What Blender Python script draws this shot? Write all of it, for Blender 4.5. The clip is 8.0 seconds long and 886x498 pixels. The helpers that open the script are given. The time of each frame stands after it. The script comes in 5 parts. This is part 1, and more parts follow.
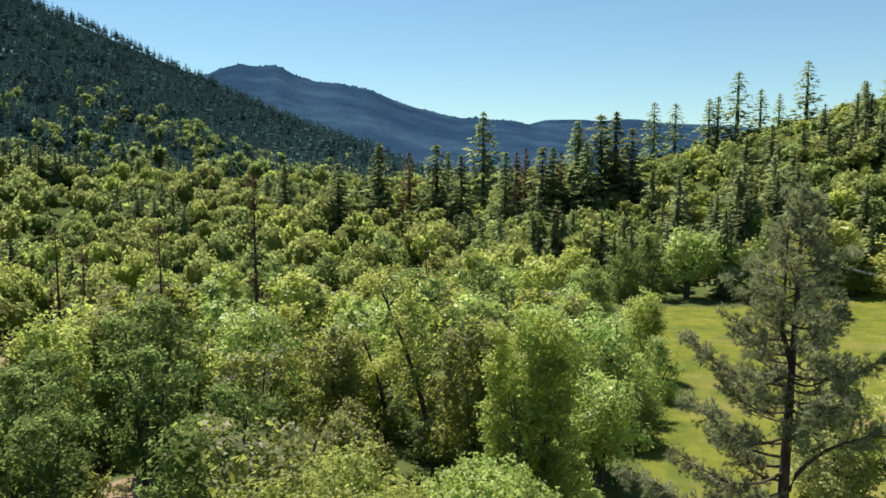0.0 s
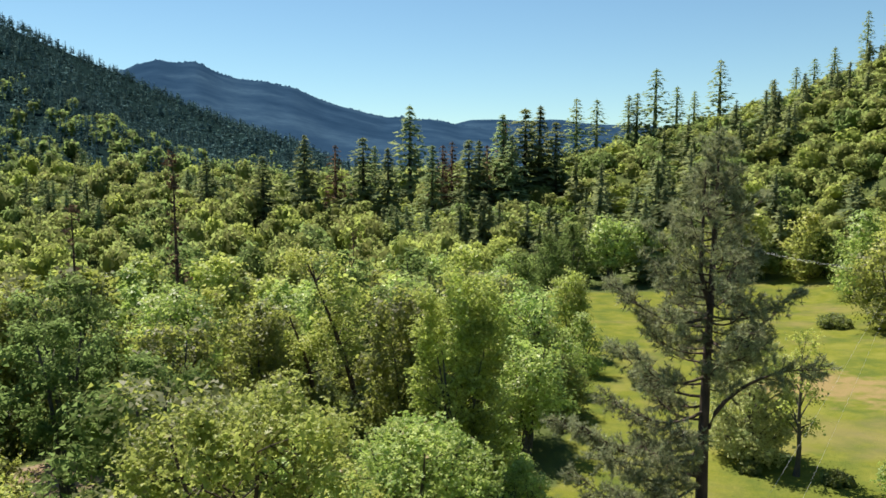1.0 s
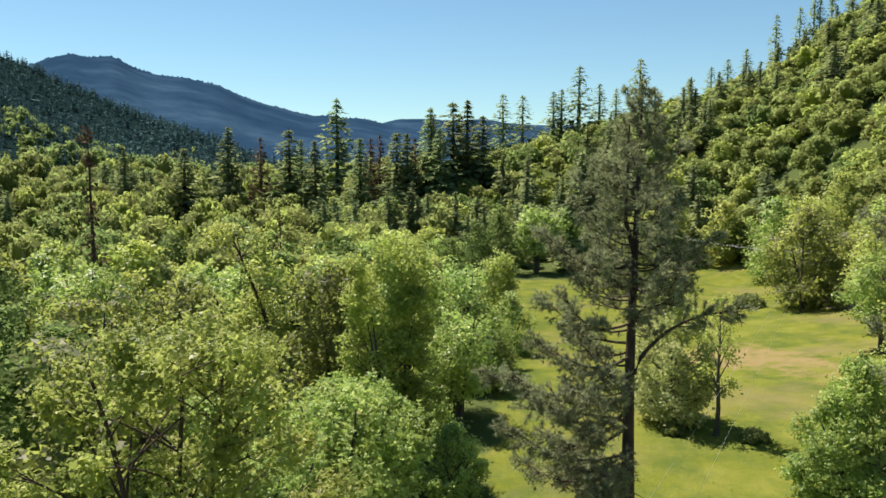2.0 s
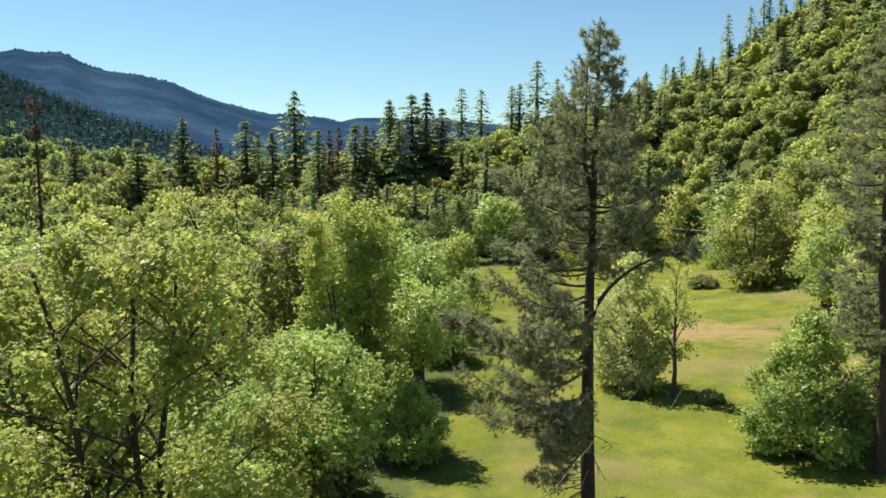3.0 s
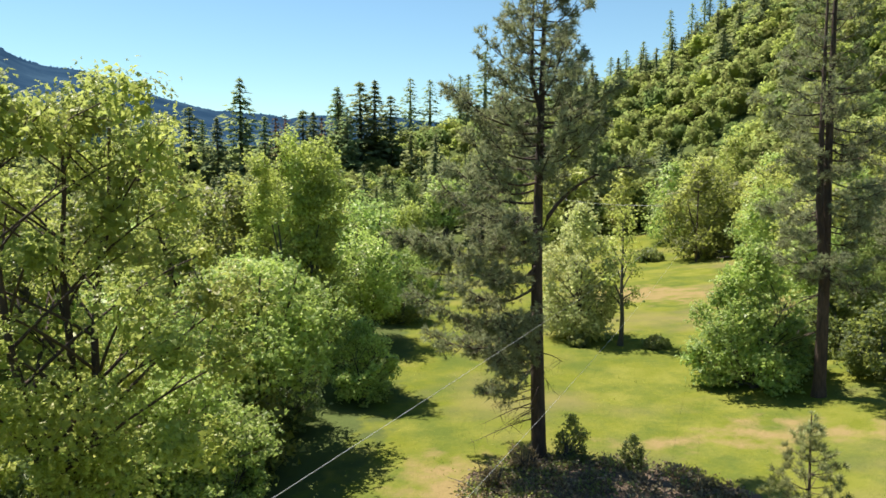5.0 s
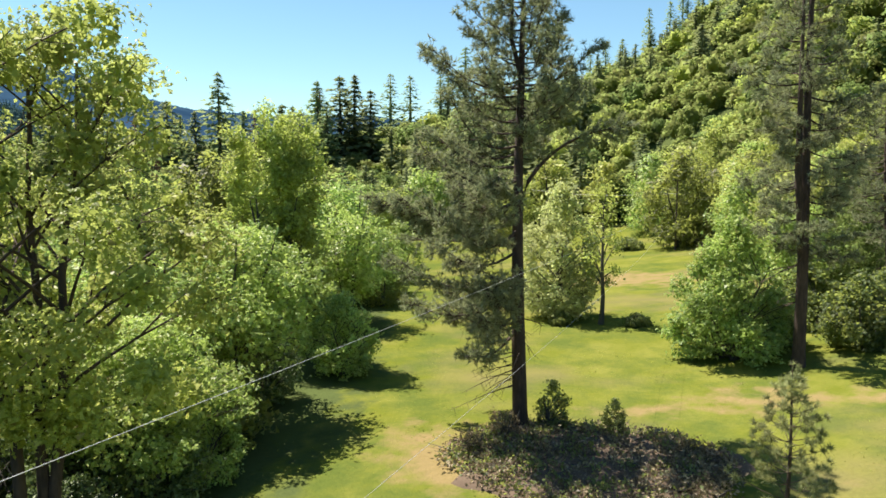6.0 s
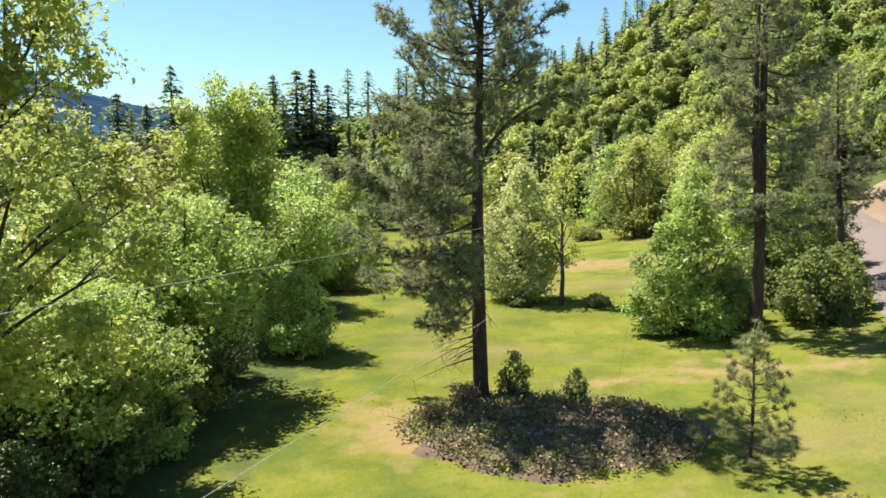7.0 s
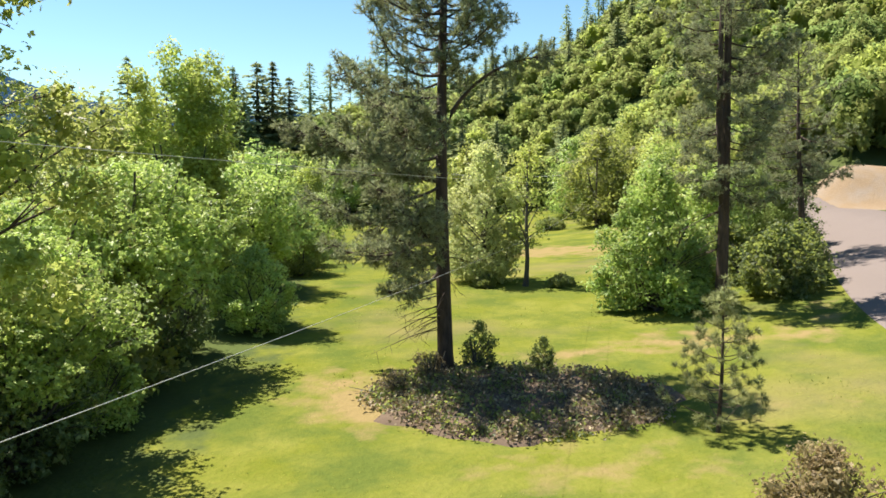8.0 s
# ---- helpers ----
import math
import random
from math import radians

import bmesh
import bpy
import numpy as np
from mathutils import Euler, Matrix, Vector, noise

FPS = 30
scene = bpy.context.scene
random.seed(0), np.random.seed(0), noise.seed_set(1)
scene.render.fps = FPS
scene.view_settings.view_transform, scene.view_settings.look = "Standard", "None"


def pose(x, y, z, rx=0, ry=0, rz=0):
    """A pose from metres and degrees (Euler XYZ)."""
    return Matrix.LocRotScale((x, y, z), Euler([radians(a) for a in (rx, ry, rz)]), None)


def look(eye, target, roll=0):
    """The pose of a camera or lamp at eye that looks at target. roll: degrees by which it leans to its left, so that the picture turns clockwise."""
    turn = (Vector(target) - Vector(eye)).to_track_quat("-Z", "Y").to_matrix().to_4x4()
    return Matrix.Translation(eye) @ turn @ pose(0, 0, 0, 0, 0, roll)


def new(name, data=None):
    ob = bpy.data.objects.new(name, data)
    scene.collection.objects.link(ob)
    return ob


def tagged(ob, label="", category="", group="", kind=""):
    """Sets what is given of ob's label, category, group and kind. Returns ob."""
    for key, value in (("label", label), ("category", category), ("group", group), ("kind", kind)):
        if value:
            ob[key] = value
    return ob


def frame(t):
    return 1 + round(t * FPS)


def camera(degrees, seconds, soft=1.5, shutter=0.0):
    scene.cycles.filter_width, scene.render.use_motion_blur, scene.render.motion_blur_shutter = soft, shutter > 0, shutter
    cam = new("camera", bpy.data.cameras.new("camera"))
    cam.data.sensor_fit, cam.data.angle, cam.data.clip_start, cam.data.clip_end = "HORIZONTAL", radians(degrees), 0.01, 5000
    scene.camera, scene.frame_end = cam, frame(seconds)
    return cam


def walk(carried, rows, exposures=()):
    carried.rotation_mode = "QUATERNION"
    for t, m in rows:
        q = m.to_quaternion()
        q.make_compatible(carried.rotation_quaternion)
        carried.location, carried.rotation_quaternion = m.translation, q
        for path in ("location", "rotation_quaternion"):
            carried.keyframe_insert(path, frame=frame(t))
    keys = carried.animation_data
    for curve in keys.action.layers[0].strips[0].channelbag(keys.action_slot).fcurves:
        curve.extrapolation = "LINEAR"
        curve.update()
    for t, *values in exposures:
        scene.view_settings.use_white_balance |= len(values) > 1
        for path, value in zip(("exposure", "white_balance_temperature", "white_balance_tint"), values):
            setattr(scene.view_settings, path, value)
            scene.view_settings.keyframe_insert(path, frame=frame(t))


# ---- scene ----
import itertools

cam = camera(61.7, 8.0, soft=1.6)
METRES, EYE, TILT, LEAN, TURN = 18.0, 27.0, -5.8, 0.0, 0.0
ROWS = [
    (0.0, 0.0, 0.0, 0.0, -0.0, 0.0, 0.0),
    (0.5, 0.0003, 0.0073, -0.0739, -3.0, -0.0, 0.32),
    (1.0, -0.0015, 0.0113, -0.1438, -5.59, -0.04, 0.61),
    (1.5, -0.0046, 0.0161, -0.2094, -8.63, -0.09, 0.9),
    (3.0, -0.0074, 0.0361, -0.4461, -14.23, -0.24, 1.4),
    (3.5, -0.0074, 0.0434, -0.5188, -15.37, -0.29, 1.53),
    (4.0, -0.0057, 0.048, -0.5807, -16.37, -0.34, 1.63),
    (4.5, -0.0045, 0.0523, -0.6327, -17.31, -0.4, 1.74),
    (6.0, 0.004, 0.0812, -0.7865, -19.57, -0.52, 2.04),
    (6.5, 0.0115, 0.1053, -0.8315, -20.75, -0.59, 2.17),
    (7.0, 0.0198, 0.1304, -0.8743, -22.74, -0.7, 2.34),
    (7.5, 0.0294, 0.1559, -0.9195, -23.97, -0.78, 2.41),
    (8.0, 0.0394, 0.1837, -0.9633, -25.55, -0.92, 2.48),
]
walk(cam, [(t, pose(0, 0, EYE, TILT, LEAN, TURN) @ pose(METRES * x, METRES * y, METRES * z, 90 + pitch, roll, yaw)) for t, x, y, z, yaw, pitch, roll in ROWS],
     exposures=[(0.0, 0.87), (3.0, 0.97), (4.5, 1.10), (6.5, 1.29), (8.0, 1.36)])

# ---------------------------------------------------------------- light
SUN_EL, SUN_AZ = 61.0, -32.0
world = bpy.data.worlds.new("clear_sky")
scene.world = world
world.use_nodes = True
wn = world.node_tree
sky = wn.nodes.new("ShaderNodeTexSky")
sky.sky_type = "NISHITA"
sky.sun_disc = False
sky.sun_elevation = radians(SUN_EL)
sky.sun_rotation = radians(SUN_AZ)
sky.air_density, sky.dust_density, sky.ozone_density = 1.0, 0.0, 1.0
tint = wn.nodes.new("ShaderNodeMix")
tint.data_type, tint.blend_type = "RGBA", "MULTIPLY"
tint.inputs[0].default_value, tint.inputs[7].default_value = 1.0, (0.84, 1.04, 1.06, 1)
wn.links.new(sky.outputs[0], tint.inputs[6])
wn.links.new(tint.outputs[2], wn.nodes["Background"].inputs[0])
wn.nodes["Background"].inputs[1].default_value = 0.062
sun = new("sun", bpy.data.lights.new("sun", "SUN"))
sun.data.energy, sun.data.angle, sun.data.color = 5.0, radians(0.55), (1.0, 0.913, 0.80)
sun_from = Vector((math.sin(radians(SUN_AZ)) * math.cos(radians(SUN_EL)), math.cos(radians(SUN_AZ)) * math.cos(radians(SUN_EL)), math.sin(radians(SUN_EL))))
sun.matrix_world = look(sun_from * 60, (0, 0, 0))


# ---------------------------------------------------------------- materials
def nodes_of(name):
    m = bpy.data.materials.new(name)
    m.use_nodes = True
    t = m.node_tree
    return m, t, t.nodes["Principled BSDF"], t.nodes["Material Output"]


def coords(t, scale=1.0):
    geo = t.nodes.new("ShaderNodeNewGeometry")
    mp = t.nodes.new("ShaderNodeMapping")
    mp.inputs["Scale"].default_value = (scale, scale, scale)
    t.links.new(geo.outputs["Position"], mp.inputs["Vector"])
    return mp.outputs[0]


def noise_of(t, vec, scale, detail=4.0, rough=0.55):
    n = t.nodes.new("ShaderNodeTexNoise")
    n.inputs["Scale"].default_value, n.inputs["Detail"].default_value, n.inputs["Roughness"].default_value = scale, detail, rough
    t.links.new(vec, n.inputs["Vector"])
    return n.outputs["Fac"]


def ramp(t, fac, stops):
    r = t.nodes.new("ShaderNodeValToRGB")
    el = r.color_ramp.elements
    while len(el) < len(stops):
        el.new(0.5)
    for e, (pos, col) in zip(el, stops):
        e.position, e.color = pos, (*col, 1)
    t.links.new(fac, r.inputs[0])
    return r.outputs[0]


def mixed(t, fac, a, b, mode="MIX"):
    m = t.nodes.new("ShaderNodeMix")
    m.data_type, m.blend_type = "RGBA", mode
    for sock, val in ((m.inputs[0], fac), (m.inputs[6], a), (m.inputs[7], b)):
        if isinstance(val, (int, float)):
            sock.default_value = val
        elif isinstance(val, tuple):
            sock.default_value = (*val, 1)
        else:
            t.links.new(val, sock)
    return m.outputs[2]


def bumped(t, bsdf, height, strength, distance):
    b = t.nodes.new("ShaderNodeBump")
    b.inputs["Strength"].default_value, b.inputs["Distance"].default_value = strength, distance
    t.links.new(height, b.inputs["Height"])
    t.links.new(b.outputs[0], bsdf.inputs["Normal"])


def leaf_material(name, dark, mid, light, patch=0.12, through_light=0.5, rough=0.5, spec=0.35, odd=None, glow=(0.58, 0.66, 0.14)):
    """Leaves: each one takes its own shade; whole sprays and trees drift in hue over metres."""
    m, t, bsdf, out = nodes_of(name)
    geo = t.nodes.new("ShaderNodeNewGeometry")
    if patch > 0.07:
        dark, light = tuple(0.70 * c for c in dark), tuple(1.25 * c for c in light)
    stops = [(0.0, dark), (0.5, mid), (1.0, light)]
    if odd:
        stops = [(0.0, dark), (0.5, mid), (0.965, light), (0.985, odd)]
    col = ramp(t, geo.outputs["Random Per Island"], stops)
    big = noise_of(t, coords(t), patch, 2.0)
    hue = t.nodes.new("ShaderNodeHueSaturation")
    mr = t.nodes.new("ShaderNodeMapRange")
    mr.inputs["From Min"].default_value, mr.inputs["From Max"].default_value = 0.3, 0.7
    mr.inputs["To Min"].default_value, mr.inputs["To Max"].default_value = 0.483, 0.518
    t.links.new(big, mr.inputs["Value"])
    t.links.new(mr.outputs[0], hue.inputs["Hue"])
    mv = t.nodes.new("ShaderNodeMapRange")
    mv.inputs["From Min"].default_value, mv.inputs["From Max"].default_value = 0.3, 0.7
    mv.inputs["To Min"].default_value, mv.inputs["To Max"].default_value = (1.4, 0.62) if patch > 0.07 else (1.22, 0.78)
    t.links.new(noise_of(t, coords(t), patch * 1.7, 2.0), mv.inputs["Value"])
    t.links.new(mv.outputs[0], hue.inputs["Value"])
    t.links.new(col, hue.inputs["Color"])
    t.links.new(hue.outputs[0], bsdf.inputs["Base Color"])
    bsdf.inputs["Roughness"].default_value = rough
    bsdf.inputs["Specular IOR Level"].default_value = spec
    if spec < 0.1:
        bsdf.inputs["IOR"].default_value = 1.08
    tr = t.nodes.new("ShaderNodeBsdfTranslucent")
    t.links.new(mixed(t, 0.6, hue.outputs[0], glow), tr.inputs["Color"])
    mx = t.nodes.new("ShaderNodeMixShader")
    mx.inputs[0].default_value = through_light
    t.links.new(bsdf.outputs[0], mx.inputs[1])
    t.links.new(tr.outputs[0], mx.inputs[2])
    t.links.new(mx.outputs[0], out.inputs["Surface"])
    return m


def bark_material(name, dark, light, scale=6.0):
    m, t, bsdf, out = nodes_of(name)
    mp = t.nodes.new("ShaderNodeMapping")
    mp.inputs["Scale"].default_value = (1, 1, 0.22)
    t.links.new(coords(t), mp.inputs["Vector"])
    n = noise_of(t, mp.outputs[0], scale, 6.0, 0.65)
    big = noise_of(t, coords(t), 0.5, 2.0)
    col = mixed(t, big, ramp(t, n, [(0.35, dark), (0.65, light)]), ramp(t, n, [(0.3, dark), (0.8, dark)]))
    t.links.new(col, bsdf.inputs["Base Color"])
    bsdf.inputs["Roughness"].default_value = 0.9
    bumped(t, bsdf, n, 0.9, 0.05)
    return m


def earth_material(name, a, b, scale=0.8, fine=9.0):
    m, t, bsdf, out = nodes_of(name)
    n = noise_of(t, coords(t), scale, 6.0, 0.62)
    f = noise_of(t, coords(t), fine, 4.0, 0.6)
    t.links.new(mixed(t, f, ramp(t, n, [(0.35, a), (0.65, b)]), ramp(t, n, [(0.3, b), (0.7, a)])), bsdf.inputs["Base Color"])
    bsdf.inputs["Roughness"].default_value = 0.95
    bsdf.inputs["IOR"].default_value = 1.06
    bumped(t, bsdf, f, 0.6, 0.06)
    return m


MAPLE = leaf_material("maple_leaf", (0.230, 0.345, 0.086), (0.297, 0.391, 0.103), (0.391, 0.454, 0.144), 0.10, 0.40, 0.45, 0.36, odd=(0.22, 0.17, 0.06), glow=(0.550, 0.726, 0.176))
OAK = leaf_material("oak_leaf", (0.255, 0.297, 0.050), (0.320, 0.343, 0.061), (0.401, 0.399, 0.100), 0.08, 0.44, 0.45, 0.36, odd=(0.23, 0.17, 0.07), glow=(0.621, 0.713, 0.207))
POPLAR = leaf_material("ash_leaf", (0.246, 0.305, 0.072), (0.321, 0.375, 0.089), (0.427, 0.474, 0.127), 0.12, glow=(0.62, 0.72, 0.18))
WILLOW = leaf_material("willow_leaf", (0.098, 0.111, 0.036), (0.132, 0.141, 0.044), (0.172, 0.171, 0.060), 0.06)
NEEDLE = leaf_material("pine_needle", (0.154, 0.178, 0.098), (0.235, 0.262, 0.142), (0.335, 0.362, 0.205), 0.25, 0.40, 0.5, 0.25, glow=(0.34, 0.37, 0.17))
FIR = leaf_material("fir_needle", (0.184, 0.252, 0.114), (0.263, 0.332, 0.150), (0.343, 0.407, 0.176), 0.03, 0.38, 0.8, 0.05, glow=(0.360, 0.450, 0.198))
HILL_LEAF = leaf_material("hillside_leaf", (0.177, 0.197, 0.057), (0.218, 0.238, 0.067), (0.276, 0.287, 0.085), 0.06, 0.62, 0.7, 0.1, glow=(0.310, 0.399, 0.125))
DEEP_LEAF = leaf_material("deep_green_leaf", (0.091, 0.131, 0.036), (0.131, 0.172, 0.046), (0.184, 0.218, 0.065), 0.05, 0.58, 0.7, 0.1, glow=(0.28, 0.40, 0.13))
LIME_LEAF = leaf_material("lime_green_leaf", (0.206, 0.250, 0.056), (0.256, 0.300, 0.065), (0.325, 0.362, 0.094), 0.05, 0.6, 0.7, 0.1, glow=(0.450, 0.538, 0.137))
# Ridge needles lean blue-teal: the distance haze is mixed into their colour.
HAZE_CONIFER = leaf_material("haze_blue_needle", (0.046, 0.092, 0.097), (0.066, 0.126, 0.128), (0.101, 0.168, 0.156), 0.02, 0.1, 0.8, 0.05, glow=(0.072, 0.120, 0.108))
OLIVE_FIR = leaf_material("olive_conifer_needle", (0.128, 0.165, 0.083), (0.174, 0.211, 0.103), (0.225, 0.265, 0.129), 0.03, 0.4, 0.8, 0.05, glow=(0.473, 0.524, 0.220))
PALE_LEAF = leaf_material("pale_young_leaf", (0.29, 0.32, 0.12), (0.42, 0.45, 0.18), (0.55, 0.57, 0.27), 0.10, 0.5, glow=(0.66, 0.70, 0.30))
# Undergrowth leaf: the deep shade under the trees is put into its colour.
SHADED_LEAF = leaf_material("shaded_leaf", (0.085, 0.135, 0.045), (0.125, 0.180, 0.062), (0.185, 0.235, 0.095), 0.15, 0.3, 0.45, 0.45, glow=(0.26, 0.36, 0.10))
SHRUB = leaf_material("shrub_leaf", (0.06, 0.09, 0.038), (0.10, 0.135, 0.058), (0.15, 0.18, 0.085), 0.5)
DRYBUSH = leaf_material("dry_bush_leaf", (0.151, 0.116, 0.047), (0.227, 0.179, 0.079), (0.335, 0.250, 0.147), 0.9, glow=(0.45, 0.38, 0.20))
YOUNG_NEEDLE = leaf_material("young_pine_needle", (0.16, 0.18, 0.072), (0.24, 0.26, 0.105), (0.34, 0.35, 0.16), 0.4, 0.4, 0.5, glow=(0.44, 0.47, 0.2))
DRYWEED = leaf_material("dry_weed_leaf", (0.128, 0.102, 0.060), (0.195, 0.158, 0.090), (0.285, 0.232, 0.135), 0.9, 0.25, glow=(0.286, 0.234, 0.117))
RUST = leaf_material("rusty_needle", (0.07, 0.05, 0.032), (0.11, 0.075, 0.05), (0.16, 0.11, 0.07), 0.2, 0.15, 0.8, 0.05, glow=(0.2, 0.14, 0.08))
BLADE = leaf_material("grass_blade", (0.10, 0.13, 0.022), (0.15, 0.17, 0.03), (0.21, 0.21, 0.05), 0.15, 0.5, odd=(0.30, 0.26, 0.12))
PINE_BARK = bark_material("pine_bark", (0.035, 0.024, 0.018), (0.13, 0.085, 0.06))
GREY_BARK = bark_material("grey_bark", (0.05, 0.045, 0.038), (0.16, 0.145, 0.12), 9.0)
SNAG_WOOD = bark_material("dead_wood", (0.05, 0.03, 0.02), (0.12, 0.07, 0.05))
EARTH = earth_material("bank_earth", (0.26,0.18,0.11),(0.36,0.26,0.17), 0.25)
DUFF = earth_material("needle_duff", (0.085, 0.062, 0.045), (0.170, 0.128, 0.094), 1.2)
ROAD = earth_material("gravel_road", (0.15, 0.125, 0.115), (0.20, 0.17, 0.155), 0.3, 14.0)
POLE_WOOD = bark_material("pole_wood", (0.08, 0.055, 0.04), (0.16, 0.12, 0.09))


# ---------------------------------------------------------------- lie of the land
def smooth(a, b, v):
    s = np.clip((v - a) / (b - a), 0, 1)
    return s * s * (3 - 2 * s)


def terrain(x, y):
    """Height of the ground: a meadow, a road bench on its right, a wooded hill behind it, a long ridge on the left."""
    x, y = np.asarray(x, float), np.asarray(y, float)
    d, az = np.hypot(x, y), np.degrees(np.arctan2(x, y))
    u = np.clip(0.8 * x - 0.45 * y, 0, 36)
    z = -0.9 + 0.0042 * u * u - 0.028 * (np.clip(y, 60, 170) - 60)
    z = z + 18 * smooth(200, 400, d)
    start = np.interp(az, [4, 11, 22, 35, 45, 60, 90], [230, 220, 190, 175, 125, 125, 125])
    crest = np.interp(az, [4, 11, 22, 30, 37, 46, 57, 90], [330, 340, 390, 480, 590, 600, 560, 500])
    high = np.interp(az, [4, 11, 22, 30, 35.4, 38.2, 46, 57, 80, 120, 150], [0, 6, 22, 42, 60, 84, 116, 146, 160, 120, 40])
    s = np.clip((d - start) / (crest - start), 0, 1.25)
    z = z + high * np.sin(np.clip(s, 0, 1) * math.pi / 2) ** 1.15
    left = np.interp(az, [-150, -110, -70, -40, -29.7, -24, -18.4, -8, -1], [60, 200, 545, 505, 428, 352, 264, 104, 6])
    z = z + left * np.clip((d - 330) / 1670, 0, 1) ** 1.2
    z = z + 5.5 * smooth(113, 121, d) * smooth(49.5, 54, az) * (1 - smooth(80, 95, az)) * (1 + 0.08 * np.sin(x * 0.4) * np.cos(y * 0.35))
    z = z + 20 * np.sin(az * 0.28 + d * 0.0022) * np.sin(np.clip((d - 420) / 1500, 0, 1) * math.pi) * smooth(0, 8, -az)
    wob = np.sin(x * 0.071 + 1.3) * np.cos(y * 0.063) + 0.6 * np.sin(x * 0.17 + y * 0.11)
    return z + wob * (0.10 + 1.2 * smooth(180, 420, d))


def ground_at(x, y):
    return float(terrain(x, y))


def field_edge(y):
    return np.interp(y, [-40, 0, 18, 26, 36, 45, 56, 61, 75, 100, 140, 172], [-14, -4, 0, 2.3, 7, 12, 14.5, 17.5, 20, 24, 35, 42])


def field_right(y):
    return np.interp(y, [-40, 0, 40, 60, 90, 120, 150, 172], [46, 52, 62, 74, 88, 95, 104, 108])


def in_field(x, y, soft=2.0):
    return smooth(-soft, soft, x - field_edge(y)) * smooth(-soft, soft, field_right(y) - x) * (1 - smooth(168, 174, y)) * smooth(-60, -40, y)


# ---------------------------------------------------------------- mesh helpers
def mesh_of(name, verts, tris, material, flat=True, normals=None):
    me = bpy.data.meshes.new(name)
    verts, tris = np.asarray(verts, np.float32), np.asarray(tris, np.int32)
    me.vertices.add(len(verts))
    me.vertices.foreach_set("co", verts.ravel())
    me.loops.add(tris.size)
    me.loops.foreach_set("vertex_index", tris.ravel())
    me.polygons.add(len(tris))
    me.polygons.foreach_set("loop_start", np.arange(0, tris.size, 3, dtype=np.int32))
    me.polygons.foreach_set("loop_total", np.full(len(tris), 3, np.int32))
    me.polygons.foreach_set("use_smooth", np.full(len(tris), not flat or normals is not None))
    me.update(calc_edges=True)
    if normals is not None:
        me.normals_split_custom_set_from_vertices(np.asarray(normals, np.float32))
    me.materials.append(material)
    return me


class Heap:
    """Collects vertices and triangles, and the rounded normals of leaf sprays."""

    def __init__(self):
        self.v, self.t, self.r, self.n = [], [], [], 0

    def add(self, verts, tris, rounded=None):
        self.v.append(np.asarray(verts, float))
        self.t.append(np.asarray(tris, int) + self.n)
        if rounded is not None:
            self.r.append(np.asarray(rounded, float))
        self.n += len(verts)
        return self

    def join(self, other):
        for k in range(len(other.v)):
            self.add(other.v[k], other.t[k] - sum(len(q) for q in other.v[:k]), other.r[k] if other.r else None)
        return self

    def mesh(self, name, material, flat=True):
        return mesh_of(name, np.concatenate(self.v), np.concatenate(self.t), material, flat, np.concatenate(self.r) if self.r else None)


def tube(points, radii, sides=7):
    """A round, tapering limb along the points."""
    p = np.asarray(points, float)
    r = np.asarray(radii, float)
    d = np.gradient(p, axis=0)
    d /= np.linalg.norm(d, axis=1)[:, None] + 1e-9
    ref = np.where(np.abs(d[:, 2:3]) > 0.9, np.array([[1.0, 0, 0]]), np.array([[0, 0, 1.0]]))
    a = np.cross(d, ref)
    a /= np.linalg.norm(a, axis=1)[:, None] + 1e-9
    b = np.cross(d, a)
    ang = np.linspace(0, 2 * math.pi, sides, endpoint=False)
    ring = a[:, None, :] * np.cos(ang)[None, :, None] + b[:, None, :] * np.sin(ang)[None, :, None]
    v = (p[:, None, :] + ring * r[:, None, None]).reshape(-1, 3)
    i, j = np.meshgrid(np.arange(len(p) - 1), np.arange(sides), indexing="ij")
    q0, q1 = i * sides + j, i * sides + (j + 1) % sides
    q2, q3 = q1 + sides, q0 + sides
    t = np.concatenate([np.stack([q0, q1, q2], -1).reshape(-1, 3), np.stack([q0, q2, q3], -1).reshape(-1, 3)])
    return v, t


def unit(v):
    return v / (np.linalg.norm(v, axis=-1, keepdims=True) + 1e-9)


def leaves(rng, centre, normal, size, wide=0.36, fold=0.12):
    """A folded, pointed leaf at each centre: two triangles each."""
    n = len(centre)
    nn = unit(normal)
    t = unit(np.cross(nn, rng.normal(size=(n, 3))))
    b = np.cross(nn, t)
    s = np.broadcast_to(np.asarray(size, float), (n,))[:, None]
    v = np.stack([centre - t * s * 0.5, centre + b * s * wide + nn * s * fold, centre + t * s * 0.5, centre - b * s * wide + nn * s * fold], 1).reshape(-1, 3)
    k = np.arange(n)[:, None] * 4
    return v, np.concatenate([k + [0, 1, 2], k + [0, 2, 3]])


